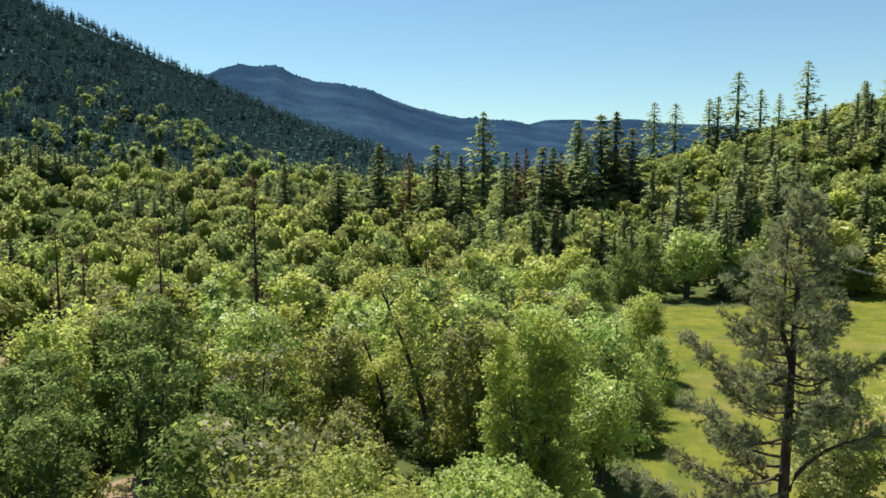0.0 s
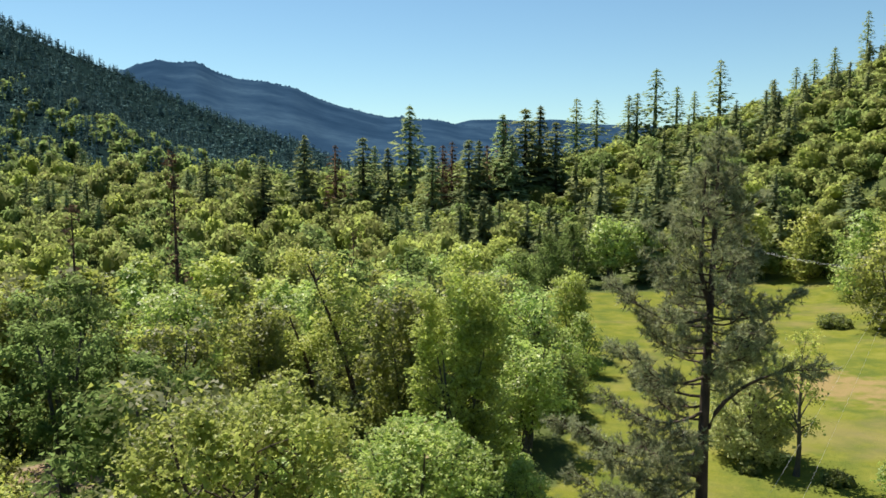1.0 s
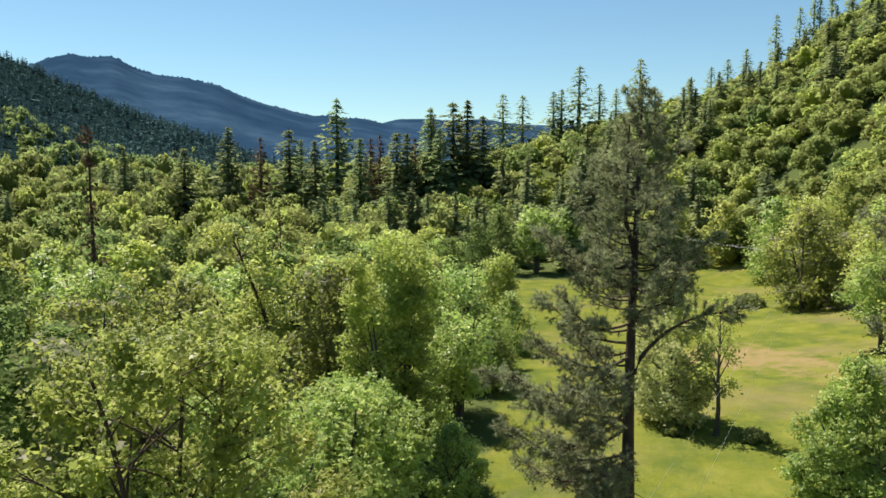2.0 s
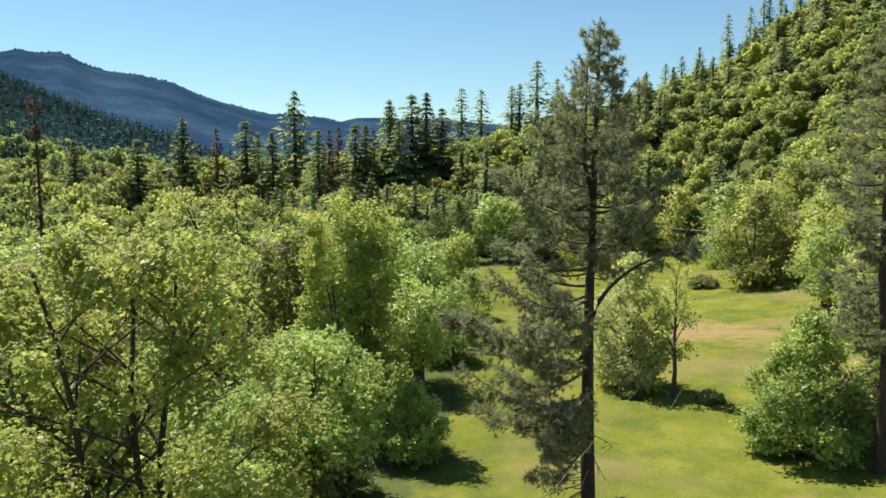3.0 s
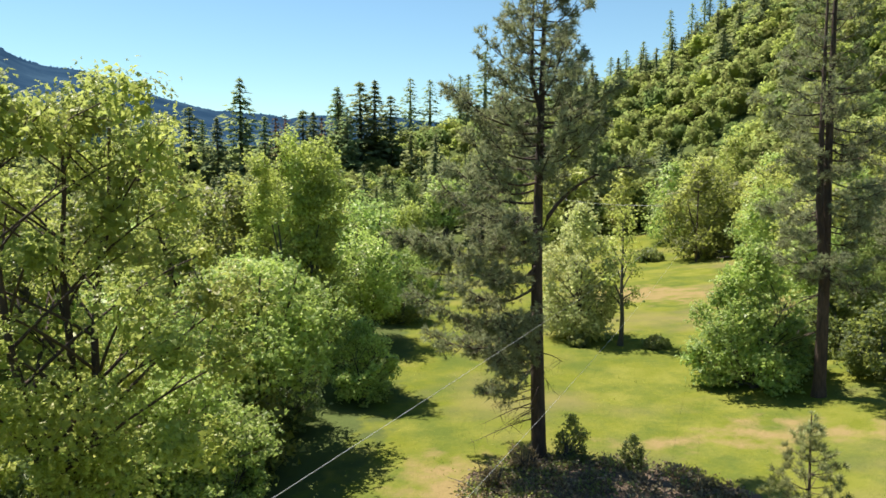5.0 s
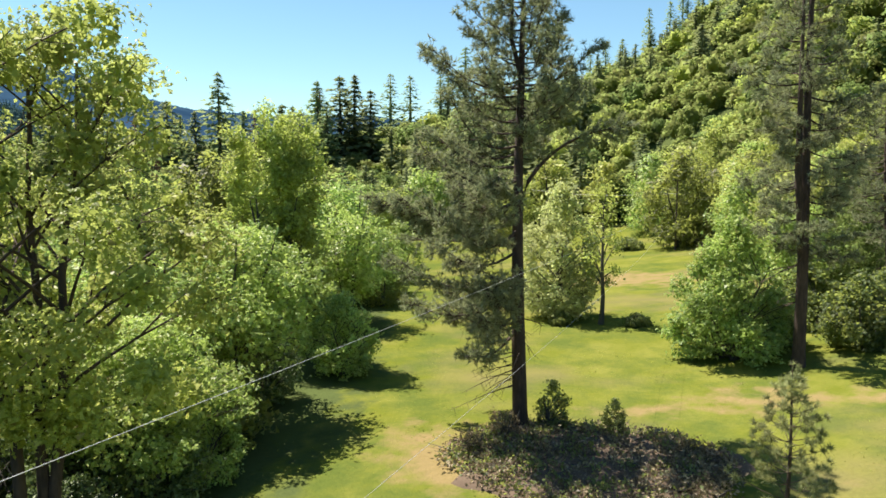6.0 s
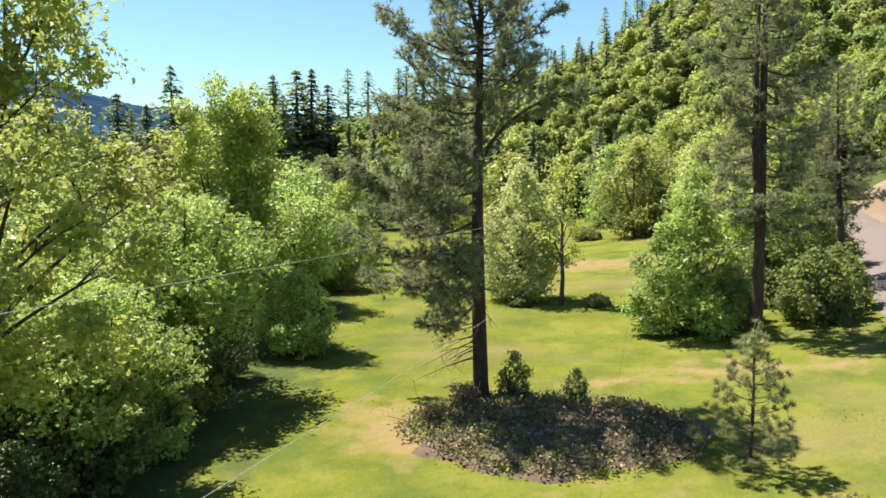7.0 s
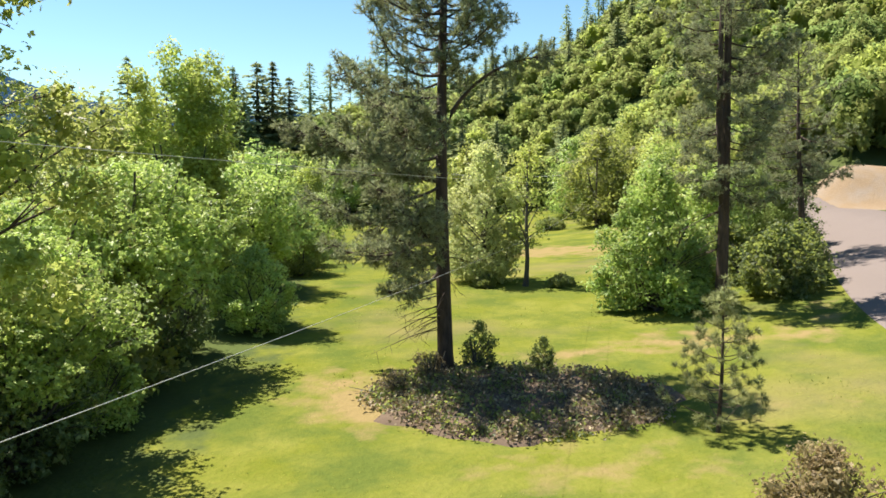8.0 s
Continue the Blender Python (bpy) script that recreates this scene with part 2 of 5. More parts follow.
def rosettes(rng, centre, axis, per, leaf, droop=0.3, wide=0.34):
    """At each twig end a whorl of leaves that spring from one point and hang outwards."""
    n = len(centre)
    ax = unit(axis)
    t = unit(np.cross(ax, rng.normal(size=(n, 3))))
    b = np.cross(ax, t)
    ang = (np.arange(per) + rng.uniform(-0.35, 0.35, (n, per))) * 2 * math.pi / per + rng.uniform(0, 6.283, (n, 1))
    c, s = np.cos(ang)[..., None], np.sin(ang)[..., None]
    out, across = t[:, None] * c + b[:, None] * s, b[:, None] * c - t[:, None] * s
    ln = (np.broadcast_to(np.asarray(leaf, float), (n,))[:, None] * rng.uniform(0.55, 1.2, (n, per)))[..., None]
    way = unit(out + ax[:, None] * (rng.normal(size=(n, per, 1)) * 0.25 - droop))
    p, up = centre[:, None], ax[:, None]
    fan = np.stack([p + way * ln * 0.5 + across * ln * wide + up * ln * 0.08, p + way * ln, p + way * ln * 0.5 - across * ln * wide + up * ln * 0.08], 2).reshape(n, per * 3, 3)
    v = np.concatenate([p, fan], 1).reshape(-1, 3)
    k = np.arange(per) * 3
    face = np.concatenate([np.stack([0 * k, k + 2, k + 1], 1), np.stack([0 * k, k + 3, k + 2], 1)])
    return v, (face[None] + (np.arange(n) * (1 + 3 * per))[:, None, None]).reshape(-1, 3)


def flakes(rng, centre, normal, size):
    """One small three-cornered leaf spray at each centre."""
    n = len(centre)
    nn = unit(normal)
    t = unit(np.cross(nn, rng.normal(size=(n, 3))))
    b = np.cross(nn, t)
    s = np.broadcast_to(np.asarray(size, float), (n,))[:, None]
    v = np.stack([centre + t * s * 0.62, centre - t * s * 0.35 + b * s * 0.5, centre - t * s * 0.35 - b * s * 0.5], 1).reshape(-1, 3)
    return v, np.arange(3 * n).reshape(-1, 3)


def gaps(rng, p, wave, amount):
    """Which of the points stay when uneven holes about wave metres across are left between the sprays."""
    ph = rng.uniform(0, 6.283, 6)
    q = p * (2 * math.pi / wave)
    v = np.sin(q[:, 0] + ph[0] + 0.8 * np.sin(q[:, 2] * 0.6 + ph[3])) + np.sin(q[:, 1] * 0.9 + ph[1] + 0.8 * np.sin(q[:, 0] * 0.7 + ph[4])) + np.sin(q[:, 2] * 1.2 + ph[2] + 0.8 * np.sin(q[:, 1] * 0.5 + ph[5]))
    return v > np.quantile(v, amount)


def crown_points(rng, lobes, n, low=-0.6, inner=0.3):
    """Points on the outside of a heap of round lobes, with a few inside."""
    lobes = np.asarray(lobes, float)
    w = lobes[:, 3] ** 2
    k = rng.choice(len(lobes), n * 2, p=w / w.sum())
    d = unit(rng.normal(size=(n * 2, 3)) + [0, 0, 0.25])
    rad = lobes[k, 3] * rng.uniform(0.45, 1.0, n * 2) ** 0.45
    p = lobes[k, :3] + d * rad[:, None]
    gap = np.full(len(p), 9.0)
    for c in lobes:
        gap = np.minimum(gap, np.linalg.norm(p - c[:3], axis=1) / c[3])
    keep = (gap > 0.62) | (rng.random(len(p)) < inner)
    keep &= d[:, 2] > low
    return p[keep][:n], d[keep][:n]


def lobes_of(rng, h, base, r, kind):
    """The lobes of a crown: round, dome, tall, slim, open, bush or wide."""
    out = []
    mid, half = (h + base) / 2, (h - base) / 2
    count = {"round": 34, "dome": 38, "tall": 132, "open": 26, "bush": 60, "slim": 16, "wide": 64}[kind]
    for i in range(count):
        a = i * 2.399 + rng.uniform(-0.6, 0.6)
        f = (i + 0.5) / count
        if kind == "tall":
            lead = i % 11
            k = (0.10, 0.75, 0.45, 0.85, 0.3, 0.65, 0.9, 0.5, 0.2, 0.8, 0.6)[lead]
            b = lead * 2.399 + 0.3
            top = h * (1 - 0.10 * k) * (0.95 + 0.05 * math.sin(lead * 5.1))
            g = (i // 11 + rng.uniform(0.1, 0.9)) / (count // 11)
            lr = r * rng.uniform(0.19, 0.31)
            w = r * 0.88 * k * (0.62 + 0.38 * math.sin(math.pi * min(1.0, 0.25 + 0.5 * g)))
            out.append((w * math.cos(b) + rng.normal() * 0.15 * r * (1 - g), w * math.sin(b) + rng.normal() * 0.15 * r * (1 - g), base + lr + (top - base - 2 * lr) * g, lr))
        elif kind == "slim":
            zz = base + (h - base) * f
            rr = r * (0.35 + 0.9 * math.sin(math.pi * min(0.93, f + 0.12)) ** 0.8) * rng.uniform(0.35, 0.75)
            out.append((rr * math.cos(a), rr * math.sin(a), zz - 0.4, r * rng.uniform(0.24, 0.46)))
        elif kind == "bush":
            lr = r * rng.uniform(0.18, 0.34)
            f = f ** 1.5
            rr = max(0.1, r * (1 - f ** 2.2) ** 0.6 * (0.82 + 0.25 * math.sin(f * 3.1)) * rng.uniform(0.75, 1.05) - lr * 0.7)
            if i % 4 == 0:
                rr *= 0.4
            out.append((rr * math.cos(a), rr * math.sin(a), base + (h - base - lr) * f + lr * 0.4, lr))
        else:
            ez = 1 - 2 * f if kind != "dome" else 1 - 1.6 * f
            ring = math.sqrt(max(0.0, 1 - ez * ez))
            span = {"open": (0.14, 0.27), "wide": (0.12, 0.25)}.get(kind, (0.20, 0.38))
            lr = rng.uniform(*span) * r
            k = rng.uniform(0.45, 1.2 if kind == "wide" else 1.08)
            rad = max(0.1, r * k - lr * 0.8)
            out.append((rad * ring * math.cos(a), rad * ring * math.sin(a), mid + (half - lr) * ez * rng.uniform(0.72, 1.06), lr))
    return np.array(out)


def broadleaf(name, seed, h, base, r, kind, clumps, per, leaf, spread, leaf_mat, bark=None, stems=1, girth=0.022, fine=True):
    """Meshes of a broad-leaved tree: trunk with limbs, and a crown of leaf clumps."""
    rng = np.random.default_rng(seed)
    lobes = lobes_of(rng, h, base, r, kind)
    wood, limbs = Heap(), []
    tr = h * girth
    for s in range(stems):
        a = rng.uniform(0, 2 * math.pi)
        off = np.array([math.cos(a), math.sin(a), 0]) * (0.35 * stems * 0.3 if stems > 1 else 0)
        lean = np.array([math.cos(a), math.sin(a), 0]) * (r * 0.4 if stems > 1 else r * 0.12)
        top = h * (0.6 if kind in ("bush", "tall") else 0.86)
        zz = np.linspace(-0.4, top, 9)
        f = np.clip(zz / top, 0, 1)
        pts = off + lean * (f[:, None] ** 1.5) + np.stack([0.1 * np.sin(zz * 0.9 + s), 0.1 * np.cos(zz * 0.7 + s), zz], 1)
        rad = tr / stems ** 0.4 * (1.25 - 1.1 * f) + 0.02
        rad[0] *= 1.5
        wood.add(*tube(pts[:: 1 if fine else 2], rad[:: 1 if fine else 2], 8 if fine else 6))
        mine = lobes[s::stems]
        for c in mine[: 16 if fine else 6]:
            z0 = min(max(base * rng.uniform(0.7, 1.1), c[2] - c[3] - 0.35 * math.hypot(c[0], c[1]) - 0.5), top * 0.9)
            f0 = max(z0, 0.2) / top
            p0 = off + lean * f0 ** 1.5 + np.array([0, 0, max(z0, 0.2)])
            p2 = c[:3] + unit(c[:3] - p0) * c[3] * 0.7
            p1 = (p0 + p2) / 2 + np.array([0, 0, 0.12 * np.linalg.norm(p2 - p0)])
            q = np.linspace(0, 1, 6)[:, None]
            cur = (1 - q) ** 2 * p0 + 2 * q * (1 - q) * p1 + q ** 2 * p2
            r0 = (tr / stems ** 0.4 * (1.25 - 1.1 * f0)) * 0.45 + 0.015
            limb = Heap()
            limbs.append(limb)
            limb.add(*(tube(cur, np.linspace(r0, 0.015, 6), 5) if fine else tube(cur[[0, 2, 5]], [r0, r0 * 0.6, 0.015], 4)))
            for _ in range(2 if fine else 0):
                e = c[:3] + unit(rng.normal(size=3)) * c[3] * 0.95
                m = cur[3]
                limb.add(*tube([m, (m + e) / 2 + [0, 0, 0.1], e], [r0 * 0.4, r0 * 0.25, 0.008], 4))
    p, d = crown_points(rng, lobes, clumps, -0.85 if kind == "bush" else -0.6, 0.5 if kind == "bush" else 0.3)
    stay = gaps(rng, p, 0.42 * r, 0.04 if kind in ("tall", "slim") else 0.10) & gaps(rng, p, 1.1 if fine else 1.6, 0.22 if fine else 0.1)
    p, d = p[stay], d[stay]
    if fine:
        many = max(3, round(per / 2.3))
        cc = np.repeat(p, many, 0) + rng.normal(size=(len(p) * many, 3)) * spread * [1, 1, 0.6]
        nn = np.repeat(d * 0.5 + rng.normal(size=p.shape) * 0.3, many, 0) + rng.normal(size=cc.shape) * 0.45 + [0, 0, 0.5]
        cc[:, 2] = np.maximum(cc[:, 2], 0.15)
        heap = Heap()
        heap.add(*rosettes(rng, cc, nn, 5, leaf * 0.66 * rng.uniform(0.6, 1.25, len(cc))))
        inner = 150 if r > 2.5 else 40
        mid = np.repeat(lobes, inner, 0)
        at = mid[:, :3] + unit(rng.normal(size=(len(mid), 3))) * (mid[:, 3] * 0.72 * rng.random(len(mid)) ** 0.4)[:, None]
        at[:, 2] = np.maximum(at[:, 2], 0.15)
        heap.add(*flakes(rng, at, rng.normal(size=at.shape) + [0, 0, 0.4], np.minimum(0.25, mid[:, 3] * 0.35) * rng.uniform(0.6, 1.2, len(at))))
        crown = heap.mesh(name + "_crown", leaf_mat)
    else:
        cc = np.repeat(p, per, 0) + rng.normal(size=(len(p) * per, 3)) * spread * [1, 1, 0.6]
        dd = np.repeat(d, per, 0)
        nn = np.repeat(d * 0.5 + rng.normal(size=p.shape) * 0.3, per, 0) + rng.normal(size=cc.shape) * 0.3 + [0, 0, 0.5]
        cc[:, 2] = np.maximum(cc[:, 2], 0.1)
        v, t = flakes(rng, cc, nn, leaf * 1.25 * rng.uniform(0.6, 1.25, len(cc)))
        soft = unit(unit(nn) * 0.65 + dd * 0.35 + unit(cc - [0, 0, (h + base) / 2]) * 0.25)
        heap = Heap()
        heap.add(v, t, np.repeat(soft, 3, 0))
        mid = np.repeat(lobes, 18, 0)
        at = mid[:, :3] + unit(rng.normal(size=(len(mid), 3))) * (mid[:, 3] * 0.5 * rng.random(len(mid)) ** 0.4)[:, None]
        at[:, 2] = np.maximum(at[:, 2], 0.2)
        face = rng.normal(size=at.shape) + [0, 0, 0.4]
        heap.add(*flakes(rng, at, face, mid[:, 3] * 0.38 * rng.uniform(0.7, 1.2, len(at))), np.repeat(unit(face), 3, 0))
        crown = heap.mesh(name + "_crown", leaf_mat)
    if not fine:
        for limb in limbs:
            wood.add(limb.v[0], limb.t[0])
        limbs = []
    return wood.mesh(name + "_trunk", bark or GREY_BARK, False), crown, [q.mesh(name + "_limb", bark or GREY_BARK, False) for q in limbs]


def needles(rng, centre, axis, n, length, width=0.1):
    """Tufts of needles: n thin blades fanning out of each centre."""
    c = np.repeat(centre, n, 0)
    d = unit(np.repeat(unit(axis), n, 0) * 0.55 + rng.normal(size=c.shape) * 0.62)
    b = unit(np.cross(d, rng.normal(size=c.shape)))
    ln = np.broadcast_to(np.asarray(length, float), (len(centre),)).repeat(n)[:, None] * rng.uniform(0.7, 1.15, (len(c), 1))
    v = np.stack([c + d * ln, c + b * ln * width, c - b * ln * width], 1).reshape(-1, 3)
    return v, np.arange(3 * len(c)).reshape(-1, 3)


def pine_branches(rng, h, low, reach, count, side=None, lift=0.25, droop=0.0, dense=3.0):
    """Limbs of a pine with side twigs; gives for each its wood and the places of its tufts."""
    out = []
    for i in range(count):
        f = (i + rng.uniform(0.1, 0.9)) / count
        z = low + (h * 0.985 - low) * f
        a = i * 2.399 + rng.uniform(-0.5, 0.5)
        prof = reach(f)
        thick = dense * (2.3 if f < 0.45 else 1.3)
        if side is not None:
            prof *= side(f, a)
        ln = prof * rng.uniform(0.5, 1.2)
        if ln < 0.25:
            continue
        out_dir = np.array([math.cos(a), math.sin(a), 0])
        up = lift * (f * 1.7 - 0.45) - droop * (1 - f) + rng.uniform(-0.22, 0.22)
        q = np.linspace(0, 1, 8)
        bend = rng.uniform(-0.25, 0.25)
        cross = np.array([-out_dir[1], out_dir[0], 0])
        pts = np.array([0, 0, z]) + out_dir * (ln * q)[:, None] + np.array([0, 0, 1]) * (ln * (up * q + 0.22 * q ** 2.2 - 0.10 * np.sin(q * 3.1)))[:, None] + cross * (bend * ln * q ** 2)[:, None]
        r0 = 0.018 + 0.013 * ln
        heap = Heap()
        heap.add(*tube(pts, np.linspace(r0, 0.012, 8), 5))
        tc, ta = [], []
        for k in range(max(3, int(ln * thick))):
            g = rng.uniform(0.12, 1.0) ** 0.75
            base = np.array([np.interp(g, q, pts[:, j]) for j in range(3)])
            sd = unit(out_dir * 0.8 + cross * rng.choice([-1, 1]) * rng.uniform(0.2, 1.1) + np.array([0, 0, rng.uniform(-1.0, 0.5) if f < 0.42 else rng.uniform(-0.35, 0.8)]))
            tl = rng.uniform(0.45, 1.0) * min(1.0, 0.4 + 0.16 * ln)
            end = base + sd * tl + np.array([0, 0, 0.18 * tl])
            heap.add(*tube([base, (base + end) / 2 - [0, 0, 0.05], end], [r0 * 0.35, r0 * 0.25, 0.008], 3))
            spots, ways = [end, end * 0.7 + base * 0.3], [sd + [0, 0, 0.5], sd + [0, 0, 0.3]]
            for w in range(3):
                e = end * 0.6 + base * 0.4 + unit(sd * 0.6 + rng.normal(size=3) * 0.7 + [0, 0, 0.25]) * rng.uniform(0.3, 0.55) * min(1.0, 0.5 + 0.15 * ln)
                heap.add(*tube([end * 0.6 + base * 0.4, e], [r0 * 0.22, 0.006], 3))
                spots.append(e)
                ways.append(e - base + [0, 0, 0.35])
            tc.append(np.array(spots))
            ta.append(unit(np.array(ways)))
        tc.append(pts[-1:])
        ta.append((out_dir + [0, 0, 0.4])[None])
        out.append((heap, np.concatenate(tc), np.concatenate(ta)))
    return out


def part(name, data, parent, label="", kind=""):
    ob = new(name, data)
    ob.parent = parent
    return tagged(ob, label, kind=kind)


def tree(name, meshes, x, y, label, turn=0.0, scale=1.0, category="tree", group="", z=None, stretch=1.0):
    """One tree: an empty at its foot with trunk and crown."""
    root = new(name)
    s = Matrix.Diagonal((scale, scale, scale * stretch, 1))
    root.matrix_world = pose(x, y, ground_at(x, y) if z is None else z, 0, 0, turn) @ s
    tagged(root, label, category, group)
    trunk = part("trunk", meshes[0], root)
    for limb in meshes[2]:
        part("limb", limb, trunk)
    part("crown", meshes[1], root)
    return root


# ---------------------------------------------------------------- ground, one sheet to the horizon
def spread(lo, hi, step, far):
    core = list(np.arange(lo, hi + 0.01, step))
    g, a, b = step, [], []
    v = hi
    while v < far:
        g *= 1.13
        v += g
        b.append(min(v, far))
    g, v = step, lo
    while v > -far:
        g *= 1.13
        v -= g
        a.append(max(v, -far))
    return np.array(a[::-1] + core + b)


gx, gy = spread(-40, 120, 1.7, 4700), spread(-6, 180, 1.7, 4700)
GX, GY = np.meshgrid(gx, gy, indexing="ij")
GZ = terrain(GX, GY)
cols = len(gy)
gi, gj = np.meshgrid(np.arange(len(gx) - 1), np.arange(cols - 1), indexing="ij")
g0 = gi * cols + gj
gt = np.concatenate([np.stack([g0, g0 + cols, g0 + cols + 1], -1).reshape(-1, 3), np.stack([g0, g0 + cols + 1, g0 + 1], -1).reshape(-1, 3)])
GROUND, gtree, gb, _ = nodes_of("meadow_and_forest_floor")
cov = gtree.nodes.new("ShaderNodeAttribute")
cov.attribute_name = "cover"
sep = gtree.nodes.new("ShaderNodeSeparateColor")
gtree.links.new(cov.outputs["Color"], sep.inputs[0])
pos = coords(gtree)
n_fine, n_mid, n_big = noise_of(gtree, pos, 3.5, 5.0, 0.65), noise_of(gtree, pos, 0.35, 4.0), noise_of(gtree, pos, 0.07, 4.0, 0.6)
n_patch = noise_of(gtree, pos, 0.20, 7.0, 0.68)
grass = mixed(gtree, n_fine, ramp(gtree, n_mid, [(0.35, (0.085, 0.116, 0.017)), (0.65, (0.135, 0.155, 0.025))]), ramp(gtree, n_mid, [(0.3, (0.158, 0.162, 0.022)), (0.7, (0.200, 0.192, 0.050))]))
grass = mixed(gtree, ramp(gtree, n_patch, [(0.38, (0.95, 0.95, 0.95)), (0.56, (0, 0, 0))]), grass, mixed(gtree, n_fine, (0.065, 0.091, 0.022), (0.104, 0.132, 0.027)))
grass = mixed(gtree, ramp(gtree, n_big, [(0.50, (0, 0, 0)), (0.72, (0.75, 0.75, 0.75))]), grass, mixed(gtree, n_mid, mixed(gtree, n_fine, (0.234, 0.168, 0.126), (0.187, 0.150, 0.074)), (0.167, 0.150, 0.050)))
dry = mixed(gtree, n_fine, (0.252, 0.189, 0.091), (0.196, 0.154, 0.063))
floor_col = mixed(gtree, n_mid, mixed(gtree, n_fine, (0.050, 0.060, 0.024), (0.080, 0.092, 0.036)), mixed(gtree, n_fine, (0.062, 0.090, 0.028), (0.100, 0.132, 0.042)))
stone = mixed(gtree, n_fine, (0.294, 0.259, 0.224), (0.210, 0.182, 0.154))
soil = mixed(gtree, n_fine, (0.205, 0.150, 0.095), (0.275, 0.205, 0.135))


def ragged(sock):
    """A cover's edge, broken up by noise."""
    add = gtree.nodes.new("ShaderNodeMath")
    add.operation = "ADD"
    sub = gtree.nodes.new("ShaderNodeMath")
    sub.operation = "MULTIPLY_ADD"
    sub.inputs[1].default_value, sub.inputs[2].default_value = 0.9, -0.45
    gtree.links.new(noise_of(gtree, pos, 0.6, 5.0), sub.inputs[0])
    gtree.links.new(sock, add.inputs[0])
    gtree.links.new(sub.outputs[0], add.inputs[1])
    return ramp(gtree, add.outputs[0], [(0.38, (0, 0, 0)), (0.62, (1, 1, 1))])


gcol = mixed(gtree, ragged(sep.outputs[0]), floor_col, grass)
gcol = mixed(gtree, ragged(sep.outputs[1]), gcol, dry)
gcol = mixed(gtree, ragged(sep.outputs[2]), gcol, mixed(gtree, ramp(gtree, n_mid, [(0.3, (0.35, 0.35, 0.35)), (0.6, (1, 1, 1))]), stone, soil))
# Far ridge ground stands for dark canopy; self-shade and haze blue are painted in.
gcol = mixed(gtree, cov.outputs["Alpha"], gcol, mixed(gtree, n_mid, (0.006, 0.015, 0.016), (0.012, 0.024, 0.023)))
gtree.links.new(gcol, gb.inputs["Base Color"])
gb.inputs["Roughness"].default_value = 0.95
gb.inputs["IOR"].default_value = 1.06
gb.inputs["Specular IOR Level"].default_value = 0.0
bumped(gtree, gb, n_fine, 0.8, 0.12)
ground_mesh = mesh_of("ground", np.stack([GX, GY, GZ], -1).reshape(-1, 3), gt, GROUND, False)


def blob(cx, cy, rx, ry, turn=0.0):
    c, s = math.cos(radians(turn)), math.sin(radians(turn))
    u, v = (GX - cx) * c + (GY - cy) * s, -(GX - cx) * s + (GY - cy) * c
    return np.exp(-((u / rx) ** 2 + (v / ry) ** 2))


gd, gaz = np.hypot(GX, GY), np.degrees(np.arctan2(GX, GY))
cover = np.zeros((*GX.shape, 4), np.float32)
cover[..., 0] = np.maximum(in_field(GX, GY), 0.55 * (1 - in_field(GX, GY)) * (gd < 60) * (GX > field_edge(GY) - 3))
cover[..., 1] = np.clip(0.45 * blob(48, 84, 14, 7, 30) + 0.52 * blob(58.5, 79, 9, 12, 0) + 0.64 * blob(16.0, 30.3, 8.8, 5.8, -33) + 0.35 * blob(33, 36, 5, 2, -30) + 0.3 * blob(13, 37.5, 4, 2, 40) + 0.35 * blob(11.5, 31.5, 3.5, 3.0) + 0.4 * blob(14, 22, 7, 1.8, -20) + 0.5 * blob(33, 32, 8, 2.5, -30) + 0.45 * blob(43, 33.5, 8, 2.2, 38) + 0.45 * blob(25, 35, 6, 1.5, -30) + 0.5 * blob(60, 60, 12, 10) + 0.30 * blob(29, 21, 9, 5, -35) + 0.25 * blob(20, 17, 6, 2.5, -30), 0, 1)
cover[..., 2] = np.clip(1.2 * smooth(105, 109, gd) * (1 - smooth(124, 127, gd)) * smooth(50.5, 52.5, gaz) * (1 - smooth(75, 85, gaz)) + blob(-68, 112, 13, 7) + 0.9 * blob(-26, 63, 7, 5), 0, 1)
# Amount of that painted canopy shade and haze: distant ground, left side only.
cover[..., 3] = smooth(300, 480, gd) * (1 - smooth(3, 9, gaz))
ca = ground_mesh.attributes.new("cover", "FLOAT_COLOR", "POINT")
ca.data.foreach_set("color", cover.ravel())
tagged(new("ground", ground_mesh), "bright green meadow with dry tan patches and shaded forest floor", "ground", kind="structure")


# ---------------------------------------------------------------- gravel road on its bench
def road_line(s):
    """The road's middle at s metres along it."""
    along = [0, 30, 57, 64, 74, 87, 101, 118, 131, 165]
    x = np.interp(s, along, [24, 27, 43.3, 48.3, 55.6, 65.5, 76, 86, 89, 90])
    y = np.interp(s, along, [-30, 2, 24.8, 29.7, 36.8, 45.4, 54.2, 65, 77, 108])
    return x, y


ss = np.linspace(0, 168, 130)
rx, ry = road_line(ss)
ker = np.ones(13) / 13
rx, ry = (np.convolve(np.pad(v, 6, mode="edge"), ker, "valid") for v in (rx, ry))
tx, ty = np.gradient(rx), np.gradient(ry)
tl = np.hypot(tx, ty)
offs = np.array([-4.7, -4.3, -2.6, -0.9, 0.9, 2.6, 4.3, 4.7])
crown_up = np.array([-0.1, 0.05, 0.10, 0.13, 0.13, 0.10, 0.05, -0.1])
PX = rx[:, None] + (ty / tl)[:, None] * offs
PY = ry[:, None] - (tx / tl)[:, None] * offs
PZ = terrain(PX, PY) + crown_up
ri, rj = np.meshgrid(np.arange(len(ss) - 1), np.arange(len(offs) - 1), indexing="ij")
